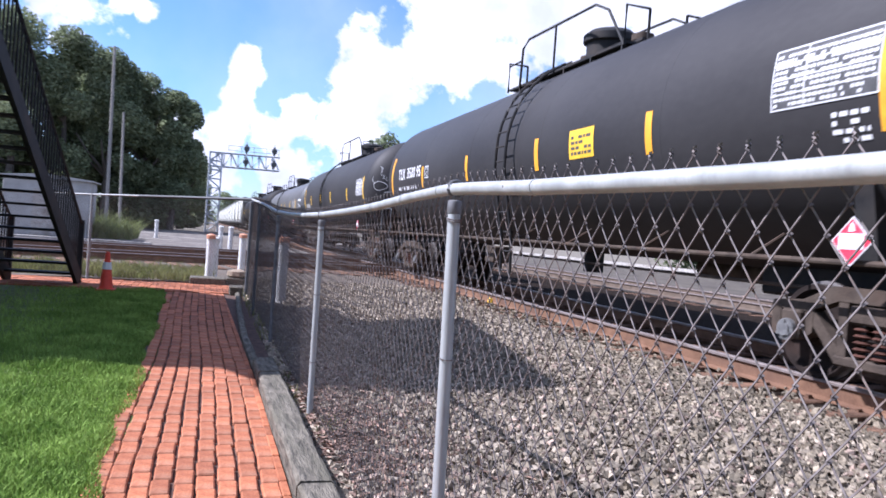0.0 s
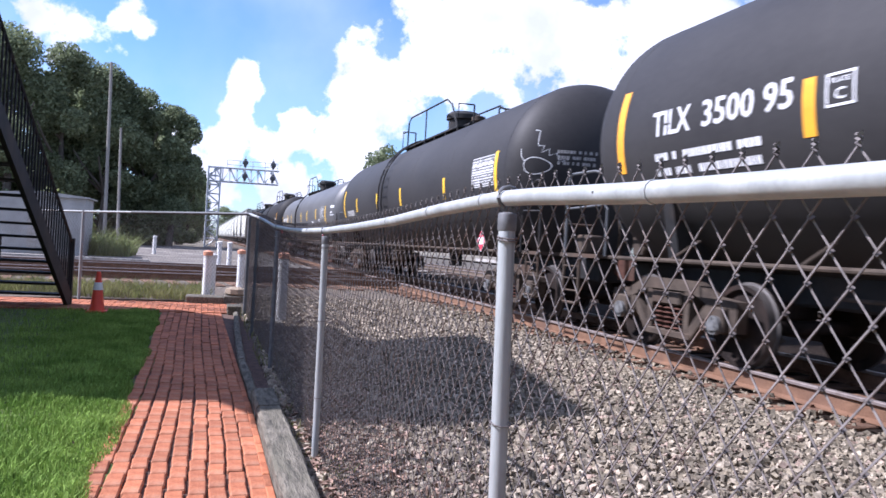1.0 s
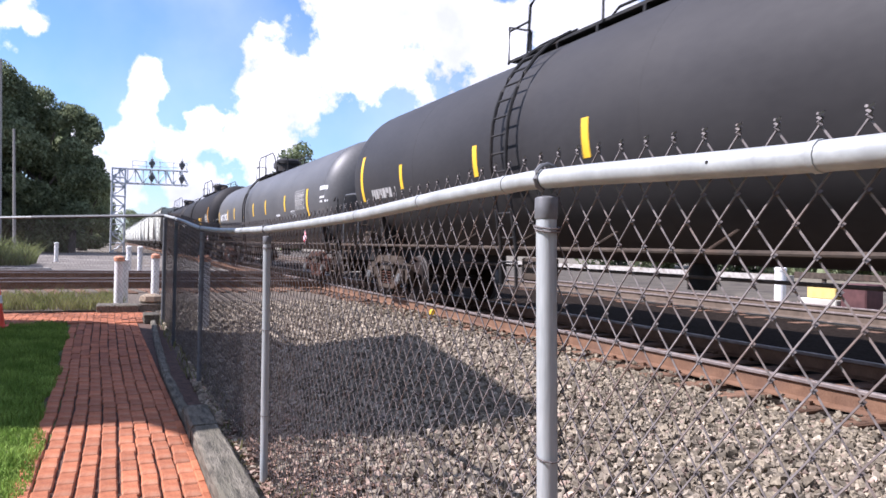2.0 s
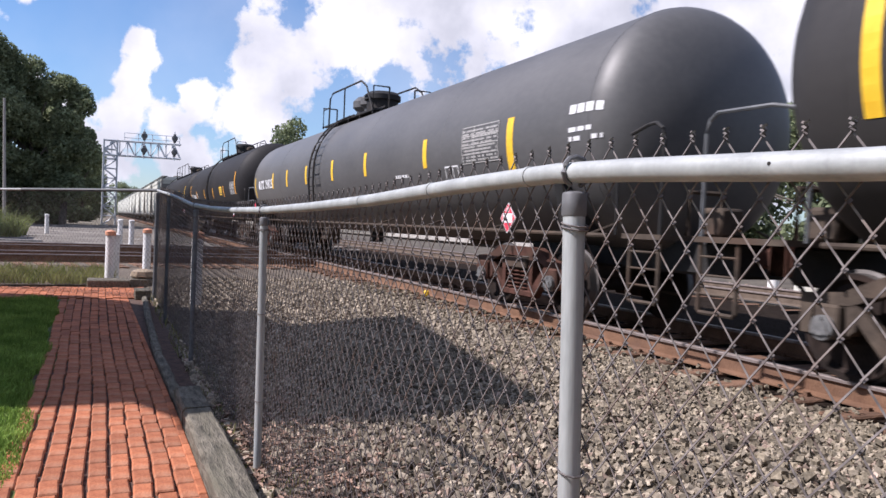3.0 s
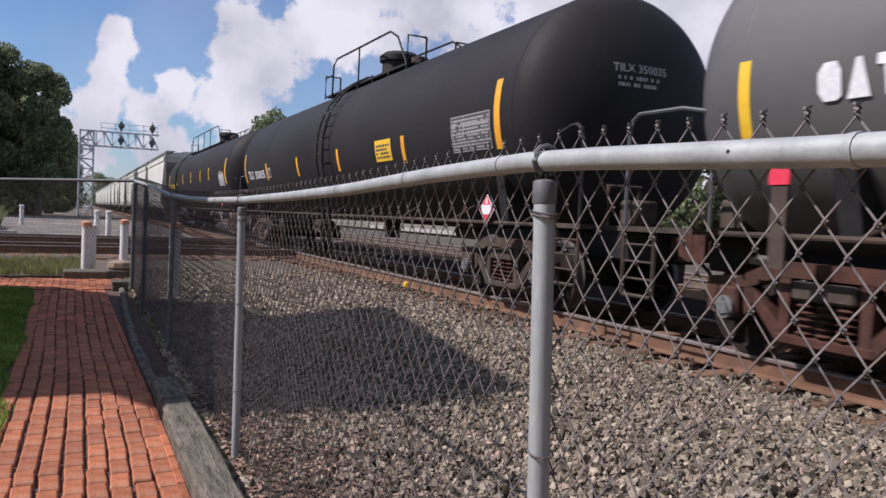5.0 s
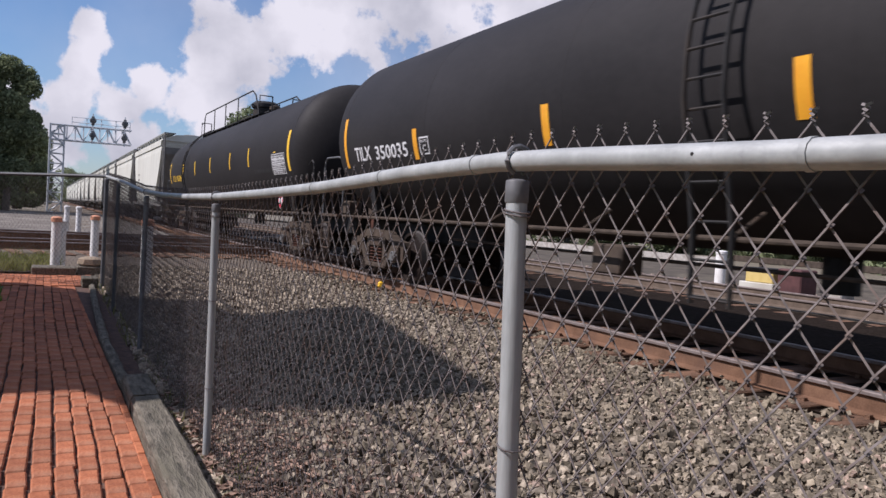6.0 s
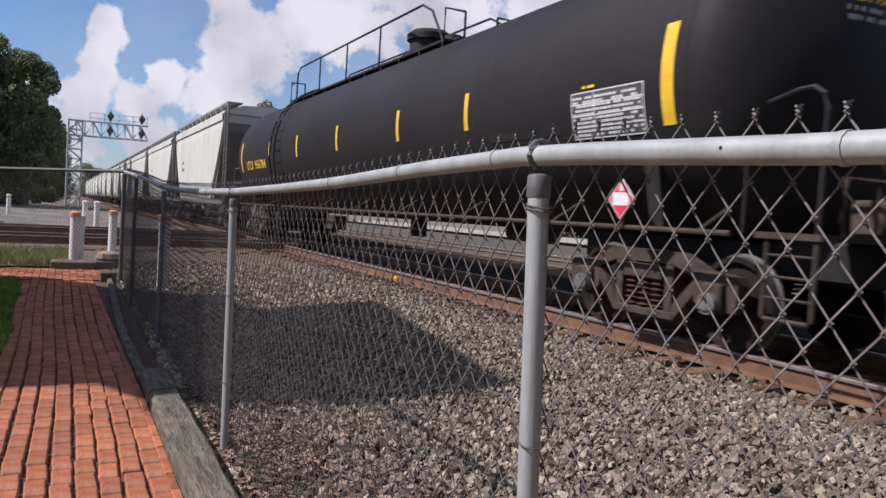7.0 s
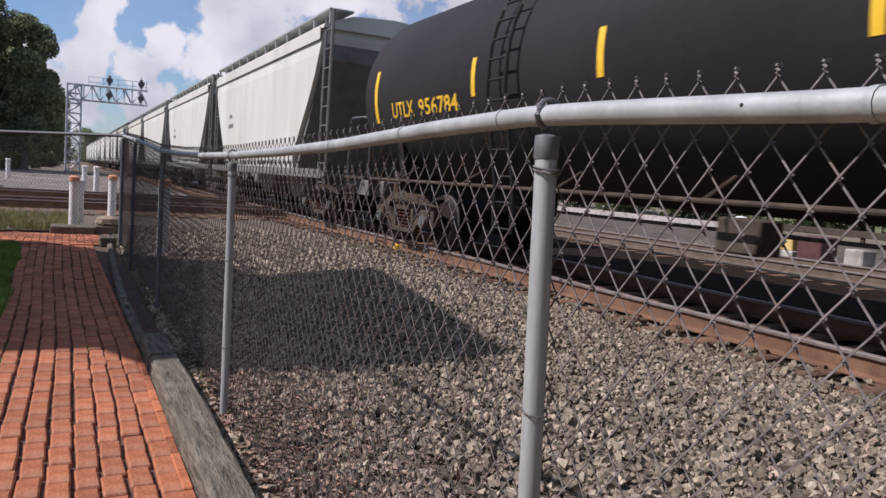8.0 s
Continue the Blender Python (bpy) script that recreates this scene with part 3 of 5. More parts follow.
def fence():
    f = thing("chain_link_fence", "galvanised chain-link fence with sagging white-grey top rail", "fence")
    rail = Build()
    fine = [(-2.6 + 0.2 * i) for i in range(80)]
    rail.tube([(FENCE_X, y, rail_height(y)) for y in fine], 0.0185, 12)
    top = part("top_rail", rail, M["galv"], f, "bent galvanised top rail", smooth=True)
    for y in (0.4, 1.952, 2.692, 3.155, 3.70, 6.0, 8.0):
        z = rail_height(y)
        part("rail_sleeve", Build().tube([(FENCE_X, y - 0.004, z), (FENCE_X, y + 0.006, z)], 0.0202, 12), M["galv"], top, smooth=True)
    part("drill_hole", Build().tube([(FENCE_X - 0.0187, 2.112, rail_height(2.112) + 0.002), (FENCE_X - 0.015, 2.112, rail_height(2.112) + 0.002)], 0.0026, 8), M["black"], top)
    for n, (x, y, foot) in enumerate(((0.60, -2.6, -2.6), (0.60, -0.15, -0.15), (0.603, 2.545, 2.470), (0.60, 5.25, 5.185), (0.585, 8.1, 8.1), (0.575, 10.8, 10.8), (0.60, 13.2, 13.2))):
        z = rail_height(y)
        radius = 0.0195 if n < 6 else 0.03
        # posts from the fifth on get darker materials to stand for shade
        post = part("post", Build().tube([(x, foot, -0.12), (x, y, z - 0.055)], radius, 16), M["galv"] if n < 4 else M["cast"] if n == 4 else M["signal"], f, "round galvanised post" if n < 5 else "post coloured dark for shade", smooth=True)
        cap = Build().lathe([(radius + 0.001, z - 0.078), (radius + 0.0025, z - 0.075), (radius + 0.0025, z - 0.040), (radius + 0.001, z - 0.037), (0.010, z - 0.034)], 16, at=(x, y, 0))
        part("loop_cap", cap, M["cast"], post, "dull cast loop cap", smooth=True)
        loop = Build().tube([(x + 0.026 * math.cos(a), y, z + 0.026 * math.sin(a)) for a in [radians(-70 + 32 * k) for k in range(11)]], 0.0045, 6)
        part("loop", loop, M["cast"], post, smooth=True)
        for zz in (z - 0.092, z - 0.098, z - 0.515, z - 0.95):
            part("tie_wire", Build().tube([(x + (radius + 0.0035) * math.cos(a), y + (foot - y) * (z - zz) / z + (radius + 0.0035) * math.sin(a), zz + 0.004 * math.sin(a)) for a in [radians(36 * k) for k in range(11)]], 0.0019, 5), M["wire"], post)
    v, faces = link_mesh(lambda s, z, off: (FENCE_X + 0.026 + off, -2.513 + s, z), 15.65, 0.02, lambda s: rail_height(-2.513 + s) + 0.040)
    tagged(part("wire_mesh", quick_mesh("wire_mesh", v, faces, M["wire"]), None, f, "diamond wire mesh with twisted barbs on top"), kind="stuff")

    g = thing("cross_fence", "chain-link fence across the end of the walk", "fence")
    a, b = Vector((0.60, 13.2, 0)), Vector((-5.2, 17.7, 0))
    part("top_rail", Build().tube([(-1.2, 14.6, 1.543), (-2.1, 15.3, 1.515), (-5.2, 17.7, 1.45)], 0.019, 8), M["galv"], g, smooth=True)
    # corner half of the rail: its shade is put into a dark colour
    part("top_rail", Build().tube([(0.60, 13.2, 1.60), (-1.26, 14.647, 1.541)], 0.024, 8), M["signal"], g, "top rail coloured dark for shade", smooth=True)
    for x, y, z in ((-2.1, 15.3, 1.54), (-5.2, 17.7, 1.47)):
        part("post", Build().tube([(x, y, -0.1), (x, y, z)], 0.026, 10), M["galv"], g, smooth=True)
    d = (b - a)
    long = d.length
    d.normalize()
    v, faces = link_mesh(lambda s, z, off: (a.x + d.x * s, a.y + d.y * s + off, z), long, 0.02, lambda s: 1.60 - 0.02 * s, r=0.0016)
    tagged(part("wire_mesh", quick_mesh("cross_wire_mesh", v, faces, M["wire"]), None, g), kind="stuff")


# ---- tracks ----
def rail_profile(head):
    """Half-inch-true section of a rail, (across, up)."""
    if head:
        return [(-0.036, 0.150), (-0.036, 0.172), (-0.028, 0.18), (0.028, 0.18), (0.036, 0.172), (0.036, 0.150)]
    return [(-0.07, 0.0), (-0.07, 0.010), (-0.012, 0.030), (-0.009, 0.135), (-0.035, 0.150), (0.035, 0.150), (0.009, 0.135), (0.012, 0.030), (0.07, 0.010), (0.07, 0.0)]


def track(name, label, m, length, y0, near_ties, sunk=0.0, steel="rail"):
    t = thing(name, label, "railway track", m)
    for x in (-0.753, 0.753):
        r = part("rail", Build().slab([(x + a, b + 0.02) for a, b in rail_profile(False)], y0, y0 + length, "y"), M[steel], t, "brown rusty rail")
        part("rail_head", Build().slab([(x + a, b + 0.0205) for a, b in rail_profile(True)], y0, y0 + length, "y"), M["polished"], r, "worn bright running surface")
    rng = random.Random(11)
    one = Build().box(-1.30, 1.30, -0.115, 0.115, -0.16, 0.018, 0.012).mesh("tie", M["tie"])
    rest = Build()
    n = int(length / 0.52)
    for i in range(n):
        y = y0 + 0.52 * i + rng.uniform(-0.03, 0.03)
        if i < near_ties:
            ob = part("tie", one, None, t)
            ob.matrix_basis = pose(rng.uniform(-0.06, 0.06), y, rng.uniform(-0.012, 0.004), 0, rng.uniform(-0.4, 0.4), rng.uniform(-1.5, 1.5))
            for x in (-0.753, 0.753):
                for side in (-0.10, 0.10):
                    rest.box(x + side - 0.02, x + side + 0.02, y - 0.02, y + 0.02, 0.012, 0.05)
        else:
            rest.box(-1.3, 1.3, y - 0.115, y + 0.115, -0.16, 0.015 - sunk)
    tagged(part("far_timber", rest, M["tie"], t), kind="stuff")
    return t


track("main_track", "rusty railway track on tie and ballast under the train", pose(TRACK_X, 0, 0), 330, -12, 70)
track("second_track", "second rusty railway track beyond the train", pose(12.75, 0, 0.02), 330, -12, 0, 0.045, "far_rail")
track("crossing_track", "railway track crossing beyond the fence", pose(-60, 12.4, 0.05, 0, 0, -81.5), 66, 0, 0, 0.06)
track("crossing_track", "railway track crossing beyond the fence", pose(-60, 17.4, 0.05, 0, 0, -81.5), 66, 0, 0, 0.06)


# ---- train ----
SPEED = 10.85


def text_outline(words, height):
    """Flat filled letters as vertices and faces, as wide as they come."""
    curve = bpy.data.curves.new("letters", "FONT")
    curve.body, curve.size, curve.resolution_u, curve.offset = words, height * 1.38, 2, 0.018
    ob = new("letters", curve)
    me = bpy.data.meshes.new_from_object(ob.evaluated_get(bpy.context.evaluated_depsgraph_get()))
    v = [p.co[:2] for p in me.vertices]
    f = [tuple(p.vertices) for p in me.polygons]
    bpy.data.objects.remove(ob), bpy.data.curves.remove(curve), bpy.data.meshes.remove(me)
    return v, f


OVER = 0.45      # how far the end platforms reach past the mark from which u is counted
BULGE = 0.50     # depth of a tank's domed end, in radii
REACH = 0.60     # how far the tank itself reaches past that mark: its middle, and its far end
FAR_REACH = 0.82


class Shell:
    """The near side of a tank: lays flat shapes onto its curve. u: metres from the far end, h: height above the rail."""

    def __init__(self, radius, middle, length):
        self.r, self.zc, self.l = radius, middle, length

    def at(self, u, h, lift=0.004):
        """u along, h as arc height measured from the height of the axis."""
        a = (h - self.zc) / self.r
        depth = self.r * BULGE
        e = max(0.02, min(u + FAR_REACH, self.l - u - REACH))
        rr = (self.r if e >= depth else self.r * math.sqrt(1 - ((depth - e) / depth) ** 2)) + lift
        return (-rr * math.cos(a), self.l / 2 - u, self.zc + rr * math.sin(a))

    def patch(self, u0, u1, h0, h1, lift=0.004, n=8, thick=0.003):
        b = Build()
        for k in range(n):
            ha, hb = h0 + (h1 - h0) * k / n, h0 + (h1 - h0) * (k + 1) / n
            b.add([self.at(u0, ha, lift), self.at(u1, ha, lift), self.at(u1, hb, lift), self.at(u0, hb, lift)], [(0, 1, 2, 3)])
        return b

    def words(self, words, u0, u1, h0, h1, lift=0.005):
        """Letters fitted into the box."""
        v, f = text_outline(words, 1.0)
        xs, ys = [p[0] for p in v], [p[1] for p in v]
        sx, sy = (u1 - u0) / (max(xs) - min(xs)), (h1 - h0) / (max(ys) - min(ys))
        return Build().add([self.at(u0 + (x - min(xs)) * sx, h0 + (y - min(ys)) * sy, lift) for x, y in v], f)

    def on_head(self, build, x0, z0):
        """Takes flat shapes (across, up) onto the domed near end."""
        out = []
        for a, b in build:
            x, z = x0 + a, z0 + b
            rho = math.hypot(x, z - self.zc) / self.r
            out.append((x, -self.l / 2 + REACH - 0.006 + self.r * BULGE * (1 - math.sqrt(max(0.0, 1 - rho * rho))), z))
        return out

    def head_words(self, words, x0, x1, z0, z1):
        v, f = text_outline(words, 1.0)
        xs, ys = [p[0] for p in v], [p[1] for p in v]
        sx, sy = (x1 - x0) / (max(xs) - min(xs)), (z1 - z0) / (max(ys) - min(ys))
        return Build().add(self.on_head([((x - min(xs)) * sx, (y - min(ys)) * sy) for x, y in v], x0, z0), f)

    def head_bars(self, x0, x1, z0, height, seed):
        b, rng = Build(), random.Random(seed)
        x = 0.0
        while x < x1 - x0:
            w = rng.uniform(0.02, 0.05)
            b.add(self.on_head([(x, 0), (x + w, 0), (x + w, height), (x, height)], x0, z0), [(0, 1, 2, 3)])
            x += w + rng.choice((0.012, 0.012, 0.05))
        return b

    def bars(self, u0, u1, h0, h1, rows, cols, seed, lift=0.006, fill=0.55):
        """Rows of short bars in place of small print."""
        b, rng = Build(), random.Random(seed)
        dh = (h1 - h0) / rows
        for i in range(rows):
            u = u0
            while u < u1 - 0.02:
                w = min((u1 - u0) / cols * rng.uniform(0.4, 1.1), u1 - u)
                if rng.random() < 0.85:
                    hh = h0 + dh * i
                    b.add([self.at(u, hh, lift), self.at(u + w, hh, lift), self.at(u + w, hh + dh * fill, lift), self.at(u, hh + dh * fill, lift)], [(0, 1, 2, 3)])
                u += w + (u1 - u0) / cols * 0.22
        return b


def spring_mesh():
    coil = Build()
    for z in range(5):
        coil.lathe([(0.055, 0.285 + 0.053 * z), (0.078, 0.300 + 0.053 * z), (0.055, 0.315 + 0.053 * z)], 8)
    return coil.mesh("spring", M["rust"])


SPRING = spring_mesh()


def truck(car, y, material):
    """A two-axle bogie with cast side frames."""
    t = part("truck", Build().box(-0.95, 0.95, y - 0.16, y + 0.16, 0.42, 0.66, 0.03).lathe([(0.22, 0.60), (0.22, 0.78)], 12, at=(0, y, 0)), M["iron"], car, "cast steel bogie")
    top = [(-1.16, 0.60), (-1.13, 0.67), (-0.78, 0.70), (-0.46, 0.84), (0.46, 0.84), (0.78, 0.70), (1.13, 0.67), (1.16, 0.60), (0.72, 0.60), (0.40, 0.72), (-0.40, 0.72), (-0.72, 0.60)]
    for side in (-1, 1):
        x = side * 0.98
        b = Build().slab([(y + p, q) for p, q in top], x - 0.07, x + 0.07, "x")
        b.box(x - 0.075, x + 0.075, y - 0.42, y + 0.42, 0.19, 0.275, 0.015)
        for s in (-1, 1):
            b.slab([(y + s * p, q) for p, q in ((0.78, 0.61), (0.66, 0.61), (0.33, 0.28), (0.41, 0.20))], x - 0.06, x + 0.06, "x")
            b.slab([(y + s * p, q) for p, q in ((0.30, 0.27), (0.385, 0.27), (0.40, 0.72), (0.30, 0.72))], x - 0.065, x + 0.065, "x")
            b.slab([(y + s * p, q) for p, q in ((1.03, 0.61), (1.155, 0.61), (1.14, 0.36), (1.06, 0.36))], x - 0.065, x + 0.065, "x")
            b.slab([(y + s * p, q) for p, q in ((0.66, 0.61), (0.76, 0.61), (0.735, 0.37), (0.67, 0.42))], x - 0.065, x + 0.065, "x")
        part("side_frame", b, material, t, "cast truss side frame")
        part("bolster_end", Build().box(x - 0.10, x + 0.10, y - 0.27, y + 0.27, 0.55, 0.70, 0.02), M["iron"], t)
        for k in range(-1, 2):
            part("spring", SPRING, None, t, "rusty coil spring").matrix_basis = pose(x + side * 0.02, y + 0.175 * k, 0)
        part("brake_rod", Build().tube([(side * 0.62, y - 1.3, 0.32), (side * 0.62, y - 0.5, 0.36), (side * 0.62, y + 0.5, 0.36), (side * 0.62, y + 1.3, 0.32)], 0.022), M["iron"], t)
    for dy in (-0.89, 0.89):
        axle = Build().lathe([(0.075, -1.0), (0.075, 1.0)], 12, "x")
        me_axle = axle.mesh("axle", M["iron"], True)
        w_mesh = Build()
        for side in (-1, 1):
            s = side
            w_mesh.lathe([(0.07, s * 0.60), (0.10, s * 0.60), (0.14, s * 0.66), (0.33, s * 0.70), (0.37, s * 0.66), (0.450, s * 0.66), (0.450, s * 0.69), (0.421, s * 0.70), (0.418, s * 0.795), (0.37, s * 0.795), (0.34, s * 0.745), (0.14, s * 0.76), (0.11, s * 0.82), (0.07, s * 0.82)], 28, "x")
        w = new("wheelset", w_mesh.mesh("wheelset", M["wheel"], True))
        w.parent = t
        w.matrix_basis = pose(0, y + dy, 0.42)
        both = bmesh.new(); both.from_mesh(w.data); both.from_mesh(me_axle); both.to_mesh(w.data); both.free()
        w.data.materials.append(M["tread"]); w.data.materials.append(M["galv"])
        for p in w.data.polygons:
            c = p.center
            rad = math.hypot(c.y, c.z)
            if 0.408 < rad < 0.44 and 0.69 < abs(c.x) < 0.8:
                p.material_index = 1
        WHEELS.append(w)
        for side in (-1, 1):
            b = Build().box(side * 1.0 - 0.09, side * 1.0 + 0.09, y + dy - 0.11, y + dy + 0.11, 0.34, 0.60, 0.02)
            part("axle_box", b, material, t)
            end = Build().lathe([(0.098, side * 1.08), (0.098, side * 1.13), (0.06, side * 1.135), (0.06, side * 1.15)], 14, "x", at=(0, y + dy, 0.42))
            for k in range(3):
                a = radians(90 + 120 * k)
                end.lathe([(0.018, side * 1.13), (0.018, side * 1.152)], 6, "x", at=(0, y + dy + 0.07 * math.cos(a), 0.42 + 0.07 * math.sin(a)))
            part("bearing_cap", end, M["bearing"], t, "pale bearing end cap with three bolts", smooth=True)
    return t


WHEELS, CARS = [], []


def running_gear(car, half, frame_material, near_truck):
    """Stub sills, couplers, end platforms and handrails at both ends, bogies below."""
    for s in (-1, 1):
        end = s * half + OVER
        reach = 0.82 if s > 0 else 0.42          # the far platform is the longer one
        y0, y1 = sorted((end - s * 3.6, end + s * (reach - 0.1)))
        part("stub_sill", Build().box(-0.34, 0.34, y0, y1, 0.66, 1.02, 0.03), M["black"], car)
        tip = end + s * (reach + 0.38)
        coupler = Build().box(-0.11, 0.11, *sorted((end + s * (reach - 0.1), tip - s * 0.2)), 0.78, 0.98, 0.03)
        coupler.slab([(-0.16, tip - s * 0.26), (0.16, tip - s * 0.26), (0.18, tip - s * 0.04), (0.02, tip), (-0.16, tip - s * 0.08)], 0.72, 1.04, "z")
        part("coupler", coupler, M["rust"], car, "rusty knuckle coupler")
        part("end_platform", Build().box(-1.42, 1.42, *sorted((end - s * 0.15, end + s * reach)), 1.02, 1.07), M["iron"], car)
        post = end + s * (reach - 0.06)
        for x in (-1.38, 1.38):
            rail = Build()
            rail.tube([(x, post, 1.05), (x, post, 1.95), (x, post - s * 0.03, 2.06), (x, post - s * 0.12, 2.12), (x * 0.98, end + s * 0.1, 2.12), (x * 0.95, end - s * 0.2, 2.06)], 0.019)
            rail.tube([(x, end - s * 0.3, 1.05), (x, end - s * 0.3, 1.62), (x, end - s * 0.24, 1.68), (x, post, 1.66)], 0.015)
            part("handrail", rail, M["signal"] if s > 0 else M["black"], car, "pipe handrail", smooth=True)
            stile = Build().tube([(x, post - s * 0.42, 1.05), (x, post - s * 0.42, 0.44), (x, post - s * 0.40, 0.42), (x, post - s * 0.02, 0.42), (x, post, 0.44), (x, post, 1.05)], 0.02)
            ladder = part("corner_ladder", stile, M["iron"], car, smooth=True)
            for k in range(1, 4):
                part("rung", Build().tube([(x, post - s * 0.42, 0.42 + 0.16 * k), (x, post, 0.42 + 0.16 * k)], 0.012), M["iron"], ladder)
        part("brake_hose", Build().tube([(0.3, tip - s * 0.55, 0.8), (0.34, tip - s * 0.3, 0.6), (0.3, tip - s * 0.1, 0.36), (0.2, tip + s * 0.03, 0.34)], 0.022), M["black"], car)
        valve_box = Build().box(-0.62, -0.30, *sorted((end + s * 0.05, end + s * 0.34)), 1.07, 1.36, 0.03).tube([(-0.9, end + s * 0.2, 1.07), (-0.9, end + s * 0.2, 1.5), (-0.46, end + s * 0.2, 1.5), (-0.46, end + s * 0.2, 1.36)], 0.03)
        part("valve_gear", valve_box, M["iron"], car, smooth=True)
        truck(car, end - s * (1.15 if s > 0 else near_truck), frame_material)


def tank_car(label, far_end, length, radius, middle, paint, ladder_u, deck, manway_u, frame_material, stripes, stripe_paint, extra, dome_round=False, near_truck=1.75):
    """far_end: y of the tank's far end at 0 s; middle: height of its axis above the rail; deck: walkway from u to u."""
    half = length / 2
    car = thing("tank_car", label, "tank car", pose(TRACK_X, far_end - half, RAIL_Z), "tank cars of the train")
    CARS.append((car, far_end - half))
    sh = Shell(radius, middle, length)
    depth = radius * BULGE
    prof = [(0.0, -half)]
    for k in range(1, 13):
        a = radians(90 * k / 12)
        prof.append((radius * math.sin(a), -half + depth * (1 - math.cos(a))))
    tank = part("tank", Build().lathe([(max(r, 0.01), h) for r, h in prof] + [(max(r, 0.01), FAR_REACH - REACH - h) for r, h in prof[::-1]], 72, "y", (0, REACH, middle)), paint, car, smooth=True, angle=50)
    for y in [half - depth - (length - 2 * depth) * k / 5 for k in range(6)]:
        part("weld_seam", Build().lathe([(radius + 0.001, y - 0.012), (radius + 0.0018, y - 0.006), (radius + 0.0018, y + 0.006), (radius + 0.001, y + 0.012)], 72, "y", (0, REACH, middle)), paint, tank, smooth=True)
    for s in (-1, 1):
        saddle = Build().slab([(-1.2, 1.05), (-1.35, middle - 0.62), (1.35, middle - 0.62), (1.2, 1.05)], s * (half - 1.45) + OVER - 0.09, s * (half - 1.45) + OVER + 0.09, "y")
        part("saddle", saddle, M["black"], car)
    # side piping low along the tank
    for x in (-1.40, 1.40):
        pipe = Build().tube([(x, -half + 0.85, 1.04), (x, half, 1.04)], 0.024, 8)
        for k in range(9):
            y = -half + 1.2 + (length - 2.4) * k / 8
            pipe.tube([(x, y, 1.04), (x * 0.74, y, middle - radius * 0.78)], 0.016)
        part("side_rail", pipe, M["iron"], car, smooth=True)
    part("outlet", Build().lathe([(0.16, 0.62), (0.16, 0.95), (0.30, 1.0), (0.34, middle - radius + 0.06)], 14, at=(0, half - manway_u, 0)), M["black"], car)
    brake = Build().tube([(0.35, -1.1 - half * 0.3, 0.85), (0.35, 0.1 - half * 0.3, 0.85)], 0.12, 12).tube([(-0.5, -half + 2.5, 0.78), (-0.5, half - 2.5, 0.78)], 0.022)
    brake.box(-1.15, -0.85, -0.2 + half * 0.2, 0.25 + half * 0.2, 0.62, 0.92, 0.02)
    part("brake_gear", brake, M["iron"], car, smooth=True)
    # ladder
    lad, foot = Build(), 0.50

    def rung(ends, r):
        part("rung", Build().tube(ends, r), M["black"], ladder)
    for du in (-0.2, 0.2):
        pts = [(-1.42, half - ladder_u - du, foot), (-1.45, half - ladder_u - du, 1.1), (-radius - 0.13, half - ladder_u - du, middle - 0.3)]
        pts += [(-(radius + 0.13) * math.cos(radians(a)), half - ladder_u - du, middle + (radius + 0.13) * math.sin(radians(a))) for a in range(0, 68, 8)]
        lad.tube(pts, 0.024)
    ladder = part("ladder", lad, M["black"], car, "black side ladder", smooth=True)
    for k in range(11):
        a = radians(-14 + 8.2 * k)
        rung([(-(radius + 0.13) * math.cos(a), half - ladder_u - 0.2, middle + (radius + 0.13) * math.sin(a)), (-(radius + 0.13) * math.cos(a), half - ladder_u + 0.2, middle + (radius + 0.13) * math.sin(a))], 0.014)
    for z in (0.55, 0.86, 1.17, 1.48, 1.79):
        x = -1.43 if z < 1.3 else -1.45 - (radius - 1.32) * (z - 1.1) / (middle - 1.4)
        rung([(x, half - ladder_u - 0.2, z), (x, half - ladder_u + 0.2, z)], 0.014)
    # walkway round the manway
    top = middle + radius
    y0, y1 = half - deck[1], half - deck[0]
    walkway = Build()
    for x0, x1 in ((-0.66, -0.28), (0.28, 0.66)):
        walkway.box(x0, x1, y0, y1, top - 0.07, top - 0.03)
        for k in range(int((y1 - y0) / 0.9) + 1):
            y = y0 + 0.1 + 0.9 * k
            walkway.box(x0, x1, y - 0.02, y + 0.02, top - 0.20, top - 0.07)
    for y in (y0, y1 - 0.5):
        walkway.box(-0.4, 0.4, y, y + 0.5, top + 0.01, top + 0.05)
    part("walkway", walkway, M["black"], car, "steel grating walkway")
    rails = Build()
    for x in (-0.68, 0.68):
        for s in (y0, y1):
            rails.tube([(x, s, top - 0.10), (x, s, top + 0.46), (x * 0.45, s, top + 0.46)], 0.02)
            rails.tube([(x * 0.45, s, top - 0.06), (x * 0.45, s, top + 0.46)], 0.02)
        rails.tube([(x, y0, top - 0.1), (x, y0 + 0.5, top + 0.52), (x, y0 + 0.9, top + 0.70), (x, y1 - 0.85, top + 0.74), (x, y1 - 0.6, top + 0.62), (x, y1 - 0.55, top - 0.10)], 0.022)
        n = max(2, int((y1 - y0) / 1.9))
        for k in range(1, n):
            y = y0 + 0.9 + (y1 - y0 - 1.5) * k / n
            rails.tube([(x, y, top - 0.08), (x, y, top + 0.71)], 0.018)
        rails.tube([(x, y1 - 0.6, top + 0.40), (x, y1, top + 0.40)], 0.016)
    part("railing", rails, M["black"], car, "black pipe railing", smooth=True)
    ym = half - manway_u
